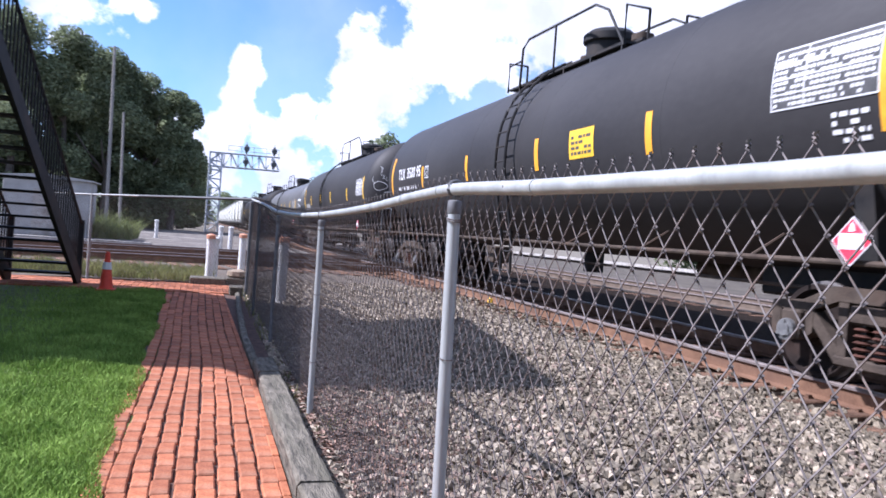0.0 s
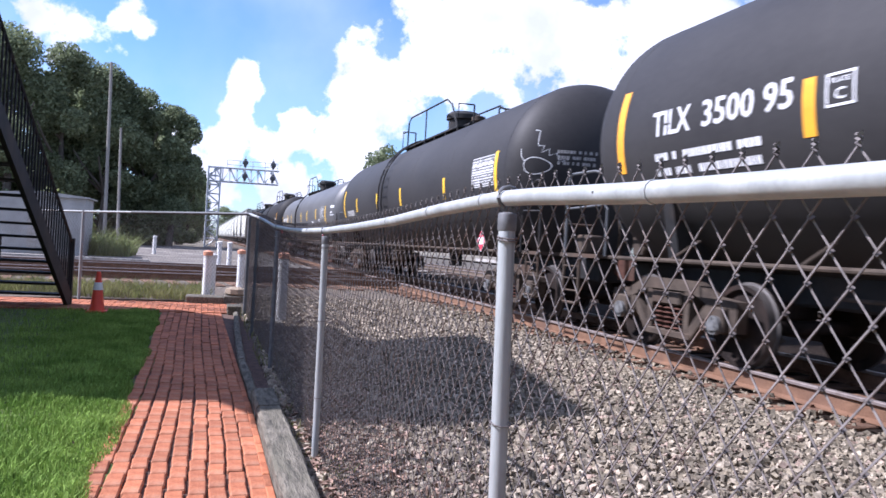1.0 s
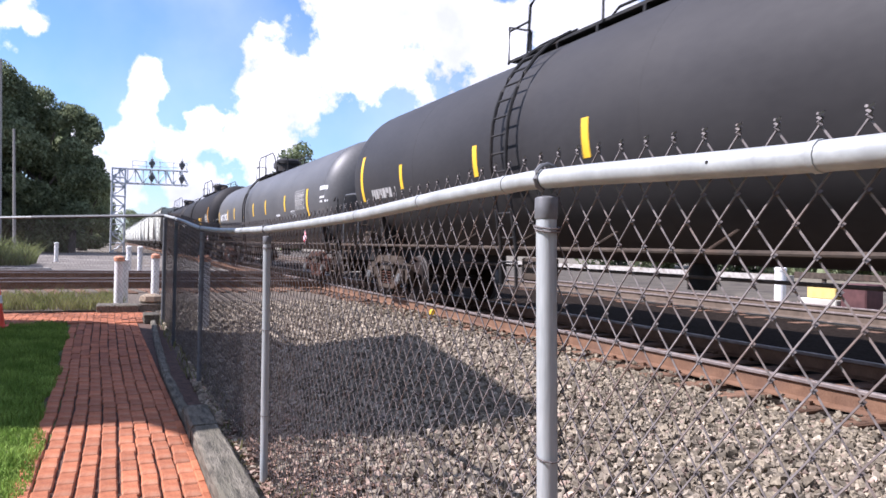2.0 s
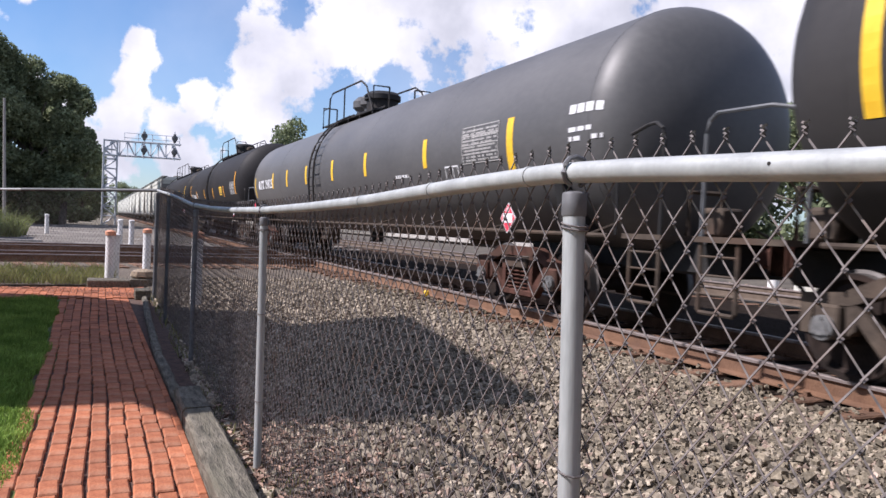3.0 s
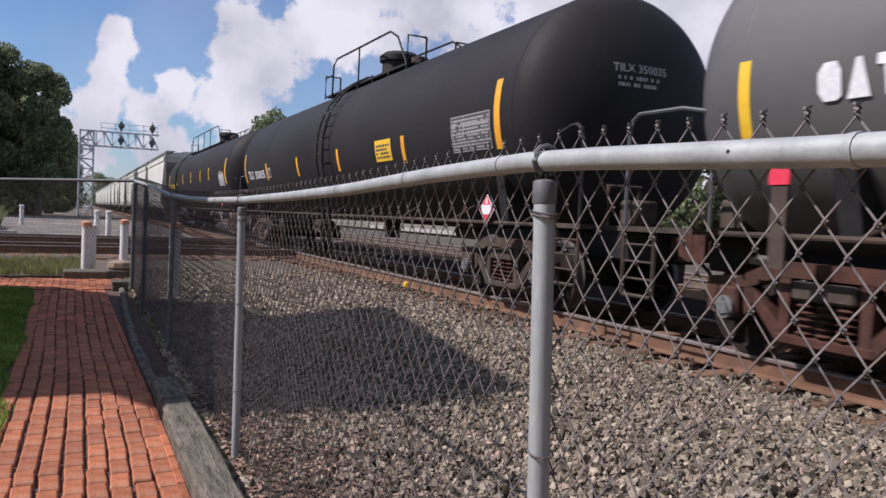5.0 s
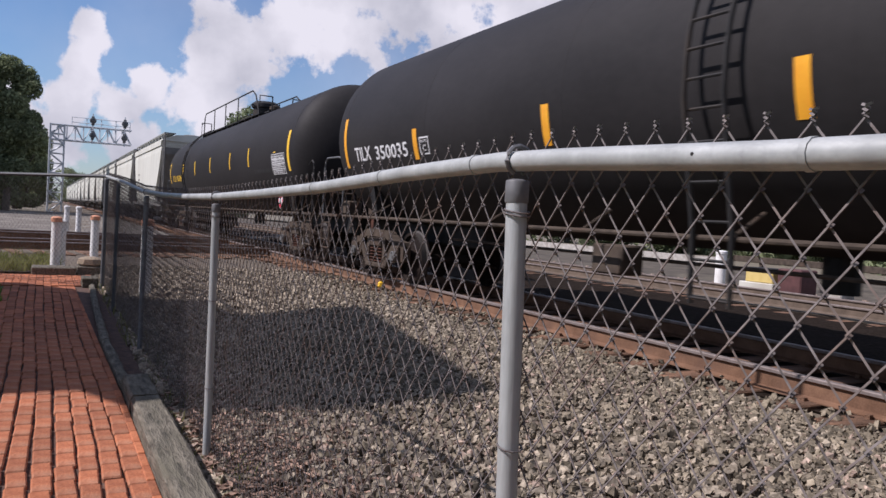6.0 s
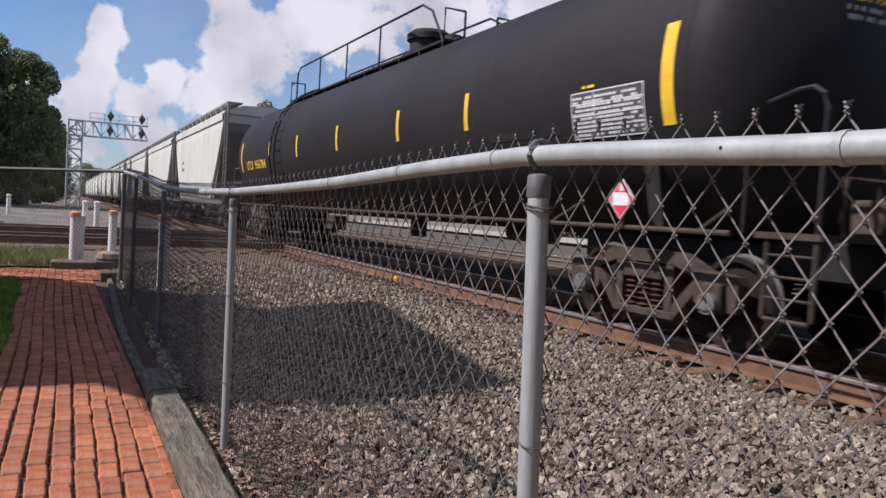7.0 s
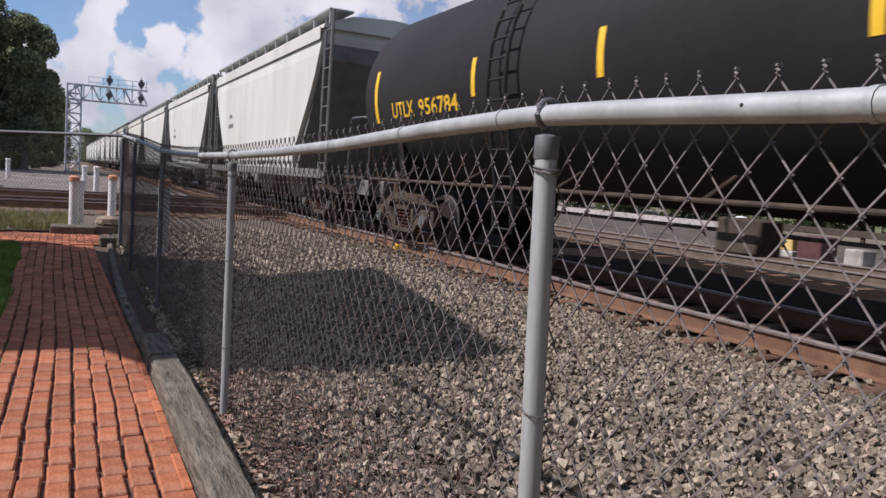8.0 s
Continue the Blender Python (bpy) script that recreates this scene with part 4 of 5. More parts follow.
    dome = part("manway", Build().lathe([(0.38, top - 0.12), (0.38, top + 0.34), (0.44, top + 0.36), (0.44, top + 0.47), (0.34, top + 0.55), (0.1, top + 0.57)], 24, at=(0, ym, 0)), M["black"], car, "round manway housing", smooth=True)
    if dome_round:
        for dy in (0.75, 1.35):
            part("valve", Build().lathe([(0.20, top - 0.1), (0.20, top + 0.25), (0.30, top + 0.34), (0.30, top + 0.5), (0.18, top + 0.62), (0.05, top + 0.64)], 16, at=(0, ym + dy, 0)), M["tank_grey"], dome, smooth=True)
    else:
        for dy in (-0.8, 0.85):
            part("valve", Build().lathe([(0.12, top - 0.1), (0.12, top + 0.22), (0.17, top + 0.24), (0.17, top + 0.34), (0.05, top + 0.38)], 12, at=(0.1, ym + dy, 0)), M["iron"], dome, smooth=True)
    for u, h0, h1, w in stripes:
        part("reflective_strip", sh.patch(u - w / 2, u + w / 2, h0, h1), stripe_paint, tank)
    extra(car, tank, sh)
    running_gear(car, half, frame_material, near_truck)
    return car


def data_panel(tank, sh, u0, u1, h0, h1, seed, ink="dim"):
    p = part("data_panel", sh.patch(u0, u1, h0, h1, 0.004), M["panelback"], tank, "white-ruled test data panel")
    tagged(part("print", sh.bars(u0 + 0.03, u1 - 0.03, h0 + 0.03, h1 - 0.03, 10, 20, seed, 0.006, 0.58), M[ink], p), kind="stuff")
    frame_lines = Build()
    for k in range(5):
        h = h0 + (h1 - h0 - 0.012) * k / 4
        q = sh.patch(u0, u1, h, h + 0.012, 0.007, 1)
        frame_lines.add(q.v, q.f)
    for u in (u0, (u0 * 2 + u1) / 3, u1 - 0.012):
        q = sh.patch(u, u + 0.012, h0, h1, 0.007, 4)
        frame_lines.add(q.v, q.f)
    tagged(part("ruling", frame_lines, M[ink], p), kind="stuff")


def placard(car, sh, u, z=1.20):
    y = sh.l / 2 - u
    x = -1.47
    def diamond(r, xx, thick):
        return Build().slab([(y, z - r), (y + r, z), (y, z + r), (y - r, z)], xx, xx + thick, "x")
    p = part("hazard_placard", diamond(0.19, x, 0.006), M["white"], car, "red and white diamond hazard placard")
    part("red_field", diamond(0.175, x - 0.003, 0.002), M["red"], p)
    part("white_field", Build().box(x - 0.006, x - 0.004, y - 0.115, y + 0.115, z - 0.06, z + 0.06), M["white"], p)
    part("symbol", Build().slab([(y - 0.03, z + 0.075), (y + 0.03, z + 0.075), (y + 0.02, z + 0.12), (y, z + 0.15), (y - 0.02, z + 0.12)], x - 0.006, x - 0.004, "x"), M["white"], p)
    part("bracket", Build().tube([(x + 0.03, y, 1.04), (x + 0.03, y, z + 0.1)], 0.018), M["iron"], p)


def plate_box(tank, sh, u0, u1, h0, h1):
    b = Build()
    for q in (sh.patch(u0, u1, h1 - 0.02, h1), sh.patch(u0, u1, h0, h0 + 0.02), sh.patch(u0, u0 + 0.02, h0, h1), sh.patch(u1 - 0.02, u1, h0, h1)):
        b.add(q.v, q.f)
    p = part("plate_mark", b, M["white"], tank, "white boxed letter C")
    part("letters", sh.words("C", u0 + 0.09, u1 - 0.09, h0 + 0.05, h0 + 0.14), M["white"], p)
    part("small_letters", sh.words("PLATE", u0 + 0.05, u1 - 0.05, h1 - 0.08, h1 - 0.04), M["white"], p)


def yellow_sign(tank, sh, u0, u1, h0, h1, seed):
    p = part("notice_panel", sh.patch(u0, u1, h0, h1), M["yellow"], tank, "yellow notice panel with small print")
    tagged(part("print", sh.bars(u0 + 0.06, u1 - 0.06, h0 + 0.05, h1 - 0.05, 4, 5, seed), M["panelback"], p), kind="stuff")


def head_marks(tank, sh, words, x0, x1, z, material):
    tagged(part("head_mark", sh.head_words(words, x0, x1, z, z + 0.10), material, tank, "small stencilled marks on the tank's end"), kind="stuff")
    for k in range(2):
        tagged(part("small_print", sh.head_bars(x0 + 0.06, x1 - 0.15, z - 0.09 - 0.08 * k, 0.045, k + 3), M["dim"], tank), kind="stuff")


def scrawl(tank, sh, u0, h0):
    """A loose looping chalk-like line of spray paint."""
    def line(pts, w=0.017):
        b, v = Build(), []
        for k, (u, h) in enumerate(pts):
            (ua, ha), (ub, hb) = pts[max(k - 1, 0)], pts[min(k + 1, len(pts) - 1)]
            d = math.hypot(ub - ua, hb - ha) or 1
            nu, nh = -(hb - ha) / d * w / 2, (ub - ua) / d * w / 2
            # drawn narrower where the end curves away
            v += [sh.at(u0 + (u + nu - u0) * 0.4, h + nh, 0.005), sh.at(u0 + (u - nu - u0) * 0.4, h - nh, 0.005)]
        return b.add(v, [(2 * k, 2 * k + 2, 2 * k + 3, 2 * k + 1) for k in range(len(pts) - 1)])
    loop = [(u0 + 0.42 + 0.28 * math.cos(radians(a)), h0 + 0.17 + 0.17 * math.sin(radians(a))) for a in range(0, 361, 15)]
    part("spray_scrawl", line(loop), M["chalk"], tank, "white spray-paint scrawl")
    tail = [(u0, h0 + 0.46), (u0 + 0.04, h0 + 0.34), (u0 + 0.14, h0 + 0.25), (u0 + 0.24, h0 + 0.30)]
    part("spray_scrawl", line(tail), M["chalk"], tank, "white spray-paint scrawl")
    stem = [(u0 + 0.20, h0 + 0.86), (u0 + 0.32, h0 + 0.88), (u0 + 0.36, h0 + 0.72), (u0 + 0.40, h0 + 0.58), (u0 + 0.52, h0 + 0.62), (u0 + 0.50, h0 + 0.46), (u0 + 0.62, h0 + 0.58), (u0 + 0.64, h0 + 0.42), (u0 + 0.74, h0 + 0.54), (u0 + 0.78, h0 + 0.36), (u0 + 0.9, h0 + 0.46), (u0 + 0.82, h0 + 0.33), (u0 + 0.98, h0 + 0.30)]
    part("spray_scrawl", line(stem), M["chalk"], tank, "white spray-paint scrawl")


def strips(*us, low=2.08, high=2.55, w=0.13):
    return [(u, low, high, w) for u in us]


def dress_first(car, tank, sh):
    tagged(part("car_mark", sh.words("TILX", 0.95, 1.59, 2.34, 2.60), M["white"], tank, "white stencilled letters"), kind="stuff")
    tagged(part("car_number", sh.words("3500 95", 1.78, 2.95, 2.34, 2.60), M["white"], tank, "white stencilled number"), kind="stuff")
    for h in (2.08, 1.92):
        tagged(part("small_print", sh.bars(0.98, 2.58, h, h + 0.10, 1, 24, int(h * 100), fill=0.8), M["white"], tank), kind="stuff")
    plate_box(tank, sh, 3.29, 3.57, 2.28, 2.54)
    yellow_sign(tank, sh, 10.22, 10.88, 2.16, 2.54, 3)
    data_panel(tank, sh, 13.97, 15.06, 2.28, 2.80, 5, "white")
    tagged(part("small_print", sh.bars(14.62, 14.97, 1.95, 2.22, 4, 3, 8), M["white"], tank), kind="stuff")
    placard(car, sh, 14.88)


def dress_second(car, tank, sh):
    scrawl(tank, sh, 15.16, 2.24)
    tagged(part("car_mark", sh.bars(0.9, 2.2, 1.92, 2.10, 1, 9, 3, fill=1.0), M["dim"], tank), kind="stuff")
    for k in range(3):
        tagged(part("small_print", sh.head_bars(-0.85, -0.25, 2.62 - 0.09 * k, 0.05, k + 9), M["dim"], tank), kind="stuff")
    data_panel(tank, sh, 13.34, 14.40, 2.14, 2.66, 6, "white")
    part("tall_strip", sh.patch(14.42, 14.54, 1.86, 2.70), M["yellow"], tank)
    placard(car, sh, 13.95)


def dress_third(car, tank, sh):
    blocks = (
        ((0.0, 0.25), (0.0, 0.75), (0.25, 1), (0.75, 1), (0.95, 0.75), (0.95, 0.1), (0.75, 0), (0.25, 0)),
        ((0.05, 0), (0.38, 1), (0.62, 1), (0.95, 0)),
        ((0.38, 0), (0.32, 0.72), (0.06, 0.74), (0.06, 1), (0.94, 1), (0.94, 0.74), (0.68, 0.72), (0.62, 0)),
        ((0.05, 0), (0.34, 0.5), (0.05, 1), (0.95, 1), (0.66, 0.5), (0.95, 0)))
    for k, shape in enumerate(blocks):
        u = 0.81 + 0.215 * k
        block = Build().add([sh.at(u + 0.19 * a, 2.0 + 0.27 * b, 0.016) for a, b in shape], [tuple(range(len(shape)))])
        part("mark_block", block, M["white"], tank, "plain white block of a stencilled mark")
    tagged(part("car_number", sh.words("29825", 1.80, 2.86, 2.0, 2.28), M["white"], tank, "white stencilled number"), kind="stuff")
    part("tall_strip", sh.patch(0.09, 0.20, 1.74, 2.40), M["yellow"], tank)
    data_panel(tank, sh, 16.03, 17.12, 1.96, 2.48, 9)
    b = Build()
    for u in (15.40, 15.66):
        for q in (sh.patch(u, u + 0.2, 1.94, 1.965), sh.patch(u, u + 0.02, 1.76, 1.95), sh.patch(u + 0.18, u + 0.2, 1.76, 1.95)):
            b.add(q.v, q.f)
    tagged(part("outlined_marks", b, M["white"], tank), kind="stuff")
    tagged(part("small_print", sh.bars(13.3, 13.9, 1.86, 1.96, 1, 5, 4), M["white"], tank), kind="stuff")
    part("tall_strip", sh.patch(17.34, 17.50, 1.76, 2.48), M["yellow"], tank)
    for h in (2.36, 2.16, 2.06):
        tagged(part("small_print", sh.bars(18.75, 19.3, h, h + (0.1 if h > 2.3 else 0.05), 1, 4, int(100 * h), fill=1.0), M["white"], tank), kind="stuff")
    placard(car, sh, 17.6)
    y = sh.l / 2 - 0.58
    flag = part("marker_flag", Build().box(-1.46, -1.45, y - 0.09, y + 0.09, 1.42, 1.58), M["red"], car, "small red marker plate")
    part("marker_post", Build().box(-1.45, -1.42, y - 0.07, y + 0.07, 0.8, 1.60), M["iron"], flag)


def dress_fourth(car, tank, sh):
    tagged(part("car_mark", sh.words("TILX", 0.62, 1.30, 1.97, 2.20), M["white"], tank, "white stencilled letters"), kind="stuff")
    tagged(part("car_number", sh.words("350035", 1.50, 2.71, 1.96, 2.18), M["white"], tank, "white stencilled number"), kind="stuff")
    plate_box(tank, sh, 3.12, 3.40, 1.96, 2.21)
    yellow_sign(tank, sh, 11.30, 12.02, 1.98, 2.34, 4)
    data_panel(tank, sh, 14.25, 15.33, 1.96, 2.44, 11)
    head_marks(tank, sh, "TILX 350035", -0.58, 0.16, 2.86, M["dim"])
    placard(car, sh, 15.28)


def dress_fifth(car, tank, sh):
    tagged(part("car_mark", sh.words("UTLX", 1.03, 1.83, 2.0, 2.24), M["yellow"], tank, "yellow stencilled letters"), kind="stuff")
    tagged(part("car_number", sh.words("956784", 2.02, 3.24, 2.0, 2.24), M["yellow"], tank, "yellow stencilled number"), kind="stuff")
    data_panel(tank, sh, 16.47, 17.55, 1.89, 2.36, 15, "white")
    tagged(part("small_print", sh.bars(16.5, 16.85, 2.39, 2.44, 1, 3, 2), M["yellow"], tank), kind="stuff")
    part("dark_patch", sh.patch(14.75, 16.25, 1.96, 2.06), M["black"], tank)
    head_marks(tank, sh, "UTLX 956784", -0.52, 0.26, 3.02, M["yellow"])
    placard(car, sh, 17.3, 1.3)


tank_car("black tank car with white stencilled number and yellow strips", 19.79, 16.7, 1.52, 2.45, M["tank"], 8.1, (5.8, 10.0), 8.4, M["iron"],
         strips(3.12, 6.07, 9.17, 12.1) + [(0.30, 2.0, 2.95, 0.14), (15.13, 2.0, 2.82, 0.14)], M["orange"], dress_first, False, 1.45)
tank_car("dark tank car with a white spray-paint scrawl", 37.95, 16.2, 1.49, 2.40, M["tank"], 6.4, (4.9, 9.9), 8.3, M["iron"],
         strips(2.55, 5.45, 8.1, 11.66, low=2.02, high=2.45) + [(0.35, 1.9, 2.8, 0.14)], M["yellow"], dress_second, False, 1.45)
tank_car("faded grey tank car with yellow strips and valves on top", 60.0, 20.4, 1.40, 2.26, M["tank_grey"], 8.0, (5.8, 9.9), 8.6, M["rust"],
         strips(2.93, 4.8, 6.96, 9.33, 11.66, 14.66, low=1.98, high=2.44, w=0.15), M["yellow"], dress_third, True, 2.8)
tank_car("black tank car with white number and orange strips", 79.05, 17.2, 1.52, 2.45, M["tank_new"], 8.45, (5.5, 10.6), 8.6, M["iron"],
         strips(2.98, 6.15, 9.2, 12.52, low=1.90, high=2.34) + [(0.20, 1.87, 2.73, 0.11), (15.5, 1.94, 2.8, 0.14)], M["orange"], dress_fourth)
tank_car("black tank car with yellow number and long railed walkway", 100.25, 19.4, 1.52, 2.45, M["tank_new"], 4.5, (2.4, 11.7), 9.7, M["iron"],
         strips(3.68, 6.22, 9.0, 11.95, 14.2, low=2.16, high=2.64, w=0.10) + [(0.37, 1.95, 2.8, 0.12), (17.84, 1.94, 2.83, 0.15)], M["yellow"], dress_fifth)


def hopper_car(far_end, length):
    half = length / 2
    car = thing("hopper_car", "pale grey covered hopper car, open ends darkened for shade", "hopper car", pose(TRACK_X, far_end - half, RAIL_Z), "hopper cars of the train")
    CARS.append((car, far_end - half))
    # bowed side sheets: the ends slope in below
    body, n = Build(), 14
    rows = []
    for z, inset in ((1.15, 2.45), (1.6, 2.2), (2.1, 1.75), (2.6, 1.30), (3.1, 0.92), (3.5, 0.70), (3.85, 0.60), (4.02, 0.60)):
        y = half - inset
        x = 1.53 if z < 3.6 else 1.53 - (z - 3.6) * 0.12
        if z < 1.4:
            x = 1.48
        rows.append([(-x, -y, z), (x, -y, z), (x, y, z), (-x, y, z)])
    k = len(rows)
    body.add([p for r in rows for p in r], [(i * 4 + j, i * 4 + (j + 1) % 4, (i + 1) * 4 + (j + 1) % 4, (i + 1) * 4 + j) for i in range(k - 1) for j in range(4)] + [(3, 2, 1, 0), tuple((k - 1) * 4 + j for j in range(4))])
    shell = part("hopper_body", body, M["hopper"], car)
    roof = Build().slab([(-1.52, 4.0), (-1.50, 4.08), (-0.9, 4.30), (0, 4.36), (0.9, 4.30), (1.50, 4.08), (1.52, 4.0)], -half + 0.5, half - 0.5, "y")
    part("roof", roof, M["hopper"], car, "grey roof with hatches")
    part("roof_band", Build().box(-1.56, -1.54, -half + 0.6, half - 0.6, 3.78, 4.02), M["hopper"], car)
    walk_boards = Build().box(-1.46, -0.95, -half + 0.35, half - 0.35, 4.33, 4.37).box(0.95, 1.46, -half + 0.35, half - 0.35, 4.33, 4.37)
    for i in range(12):
        y = -half + 0.4 + (length - 0.8) * i / 11
        walk_boards.box(-1.44, -1.39, y - 0.03, y + 0.03, 4.06, 4.34).box(1.39, 1.44, y - 0.03, y + 0.03, 4.06, 4.34)
    part("running_board", walk_boards, M["galv"], car, "grey roof walkway on brackets")
    for i in range(4):
        y = -half + 2.2 + (length - 4.4) * i / 3
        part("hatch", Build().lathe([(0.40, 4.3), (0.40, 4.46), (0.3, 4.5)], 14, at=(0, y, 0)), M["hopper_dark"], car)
    for s in (-1, 1):
        e = s * half
        frame_parts = Build()
        for x in (-1.45, 1.45):
            frame_parts.tube([(x, e - s * 0.12, 0.75), (x, e - s * 0.12, 4.3)], 0.035)
            frame_parts.tube([(x, e - s * 0.55, 0.75), (x, e - s * 0.55, 4.2)], 0.03)
            for i in range(9):
                frame_parts.tube([(x, e - s * 0.12, 0.9 + 0.38 * i), (x, e - s * 0.55, 0.9 + 0.38 * i)], 0.014)
        frame_parts.box(-1.5, 1.5, *sorted((e - s * 0.05, e - s * 0.7)), 1.02, 1.10)
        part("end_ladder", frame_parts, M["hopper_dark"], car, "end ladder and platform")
        # end sheet darker than the sides: shade put into its colour
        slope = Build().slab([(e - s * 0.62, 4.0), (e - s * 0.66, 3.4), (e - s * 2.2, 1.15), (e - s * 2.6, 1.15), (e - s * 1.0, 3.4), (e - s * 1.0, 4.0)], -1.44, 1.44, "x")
        part("end_sheet", slope, M["hopper_dark"], car, "sloping end sheet coloured dark for shade")
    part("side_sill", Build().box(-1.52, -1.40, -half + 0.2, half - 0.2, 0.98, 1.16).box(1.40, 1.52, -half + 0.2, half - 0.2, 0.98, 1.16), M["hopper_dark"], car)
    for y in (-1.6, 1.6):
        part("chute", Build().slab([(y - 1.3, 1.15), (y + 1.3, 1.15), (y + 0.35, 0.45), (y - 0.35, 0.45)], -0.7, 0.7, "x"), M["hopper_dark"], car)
    marks = Build()
    rng = random.Random(7)
    for i in range(18):
        y = half - 2.6 - (length - 5.2) * i / 17
        marks.box(-1.538, -1.535, y - rng.uniform(0.06, 0.16), y + rng.uniform(0.06, 0.16), 1.24, 1.36)
    marks.box(-1.538, -1.535, half - 3.6, half - 2.9, 2.3, 2.42).box(-1.538, -1.535, half - 3.4, half - 3.0, 2.6, 2.7)
    tagged(part("small_print", marks, M["hopper_dark"], car), kind="stuff")
    for s in (-1, 1):
        end = s * half
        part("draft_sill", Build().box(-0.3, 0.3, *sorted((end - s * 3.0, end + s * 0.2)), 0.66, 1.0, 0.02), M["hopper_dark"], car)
        part("coupler", Build().box(-0.12, 0.12, *sorted((end + s * 0.2, end + s * 0.5)), 0.75, 0.98, 0.03), M["rust"], car)
        truck(car, end - s * 1.7, M["iron"])
    return car


for k in range(14):
    hopper_car(115.3 + 13.4 * k, 12.8)


# ---- beyond the fence ----
def bollard(x, y, h, r, z0, band=True, label="white painted steel bollard with a faded orange top"):
    b = thing("bollard", label, "bollard", pose(x, y, z0), "white bollards")
    part("tube", Build().lathe([(r, 0), (r, h - 0.10), (r * 0.99, h - 0.09)], 20), M["bollard"], b, smooth=True)
    part("top_band", Build().lathe([(r + 0.002, h - 0.09), (r + 0.012, h - 0.085), (r + 0.012, h - 0.02), (r * 0.8, h), (0.01, h + 0.01)], 20), M["cap"] if band else M["bollard"], b, smooth=True)
    part("foot", Build().lathe([(r + 0.05, 0.0), (r + 0.05, 0.015)], 20), M["bollard"], b)


def plinth():
    solo("plinth", Build().box(-0.33, 0.32, 15.05, 15.55, -0.02, 0.12, 0.015), M["timber"], "long low weathered timber sleeper at the end of the walk", "timber sleeper")
    solo("plinth", Build().box(0.33, 0.72, 15.2, 15.62, -0.02, 0.13, 0.015), M["timber"], "dark short timber block beside the concrete", "timber block")
    solo("boulder", Build().lathe([(0.15, 0.13), (0.21, 0.17), (0.19, 0.25), (0.08, 0.29)], 9, at=(0.54, 15.42, 0)), M["tan_stone"], "rough tan stone on a timber block", "stone")
    solo("block", Build().box(0.34, 0.56, 13.3, 13.75, -0.02, 0.12, 0.01), M["timber"], "short grey timber block at the corner", "timber block")


def cone(x, y):
    c = thing("traffic_cone", "orange plastic traffic cone on the brick walk", "traffic cone", pose(x, y, 0))
    part("base", Build().box(-0.14, 0.14, -0.14, 0.14, 0.0, 0.03, 0.01), M["cone"], c)
    part("body", Build().lathe([(0.115, 0.03), (0.10, 0.06), (0.030, 0.58), (0.026, 0.60), (0.01, 0.60)], 20), M["cone"], c, smooth=True)
    part("sleeve", Build().lathe([(0.066, 0.33), (0.071, 0.33), (0.056, 0.44), (0.052, 0.44)], 20), M["bollard"], c, "pale reflective sleeve", smooth=True)


def stairs():
    """Open steel stair that climbs towards the tower's door."""
    x0, x1, y0, rise, run, n = -3.15, -2.08, 14.1, 0.18, 0.255, 27
    s = thing("steel_stair", "black open steel staircase with balustrade", "staircase", pose(x1, y0, 0, 0, 0, -5) @ pose(-x1, -y0, 0))
    for x in (x0, x1):
        part("stringer", Build().slab([(y0 + 0.10, 0.0), (y0 + 0.10, 0.14), (y0 - run * n, rise * n + 0.14), (y0 - run * n, rise * n - 0.16), (y0 - 0.14, 0.0)], x - 0.03, x + 0.03, "x"), M["black"], s)
        rail = Build()
        for z in (0.98, 0.12):
            rail.tube([(x, y0 + 0.05, z), (x, y0 - run * n, rise * n + z)], 0.024 if z > 0.5 else 0.016)
        balustrade = part("balustrade", rail, M["black"], s, smooth=True)
        bar = Build().box(-0.011, 0.011, -0.011, 0.011, 0.06, 0.98).mesh("baluster", M["black"])
        for k in range(n * 2 + 1):
            part("baluster", bar, None, balustrade).matrix_basis = pose(x, y0 - 0.5 * run * k, 0.5 * rise * k)
        part("newel", Build().box(x - 0.035, x + 0.035, y0 + 0.02, y0 + 0.09, 0, 1.05), M["black"], s)
    for k in range(n):
        y = y0 - run * k
        part("step", Build().box(x0, x1, y - run, y + 0.02, rise * (k + 1) - 0.035, rise * (k + 1)), M["black"], s)


def tower():
    """The signal tower beside the lawn, out of the picture, whose roof shades the path."""
    t = thing("signal_tower", "dark two-storey signal tower beside the lawn", "building")
    H = 6.6
    part("wall", Build().box(-8.5, -3.9, 8.4, 13.2, -0.1, H - 0.1), M["wall"], t)
    part("landing", Build().box(-3.9, -2.1, 7.2, 8.4, 4.78, 4.9), M["black"], t)
    shade = [(-1.9, 7.68), (-0.63, 7.50), (0.33, 6.80), (0.80, 6.14), (1.42, 5.95), (2.70, 6.16), (3.58, 11.1), (1.9, 10.25), (0.95, 11.8), (-0.6, 13.75), (-2.5, 14.4)]
    plan = [(x - 0.88 * H, y + 0.25 * H) for x, y in shade]
    plan += [(-9.2, 15.6), (-9.2, 8.0)]
    part("roof", Build().slab(plan, H, H + 0.22, "z"), M["roof"], t, "flat dark overhanging roof")


def sky_block():
    """Added unseen building shape behind the camera; it cuts sky light from the rear."""
    d = thing("sky_block", "added unseen block that cuts sky light from behind", "building")
    part("wall", Build().box(-14, 3.5, -16, -6, -0.1, 6.5), M["wall"], d)
    part("roof", Build().slab([(-16.8, 6.5), (-5.2, 6.5), (-11, 9.5)], -14.8, 4.3, "x"), M["roof"], d)


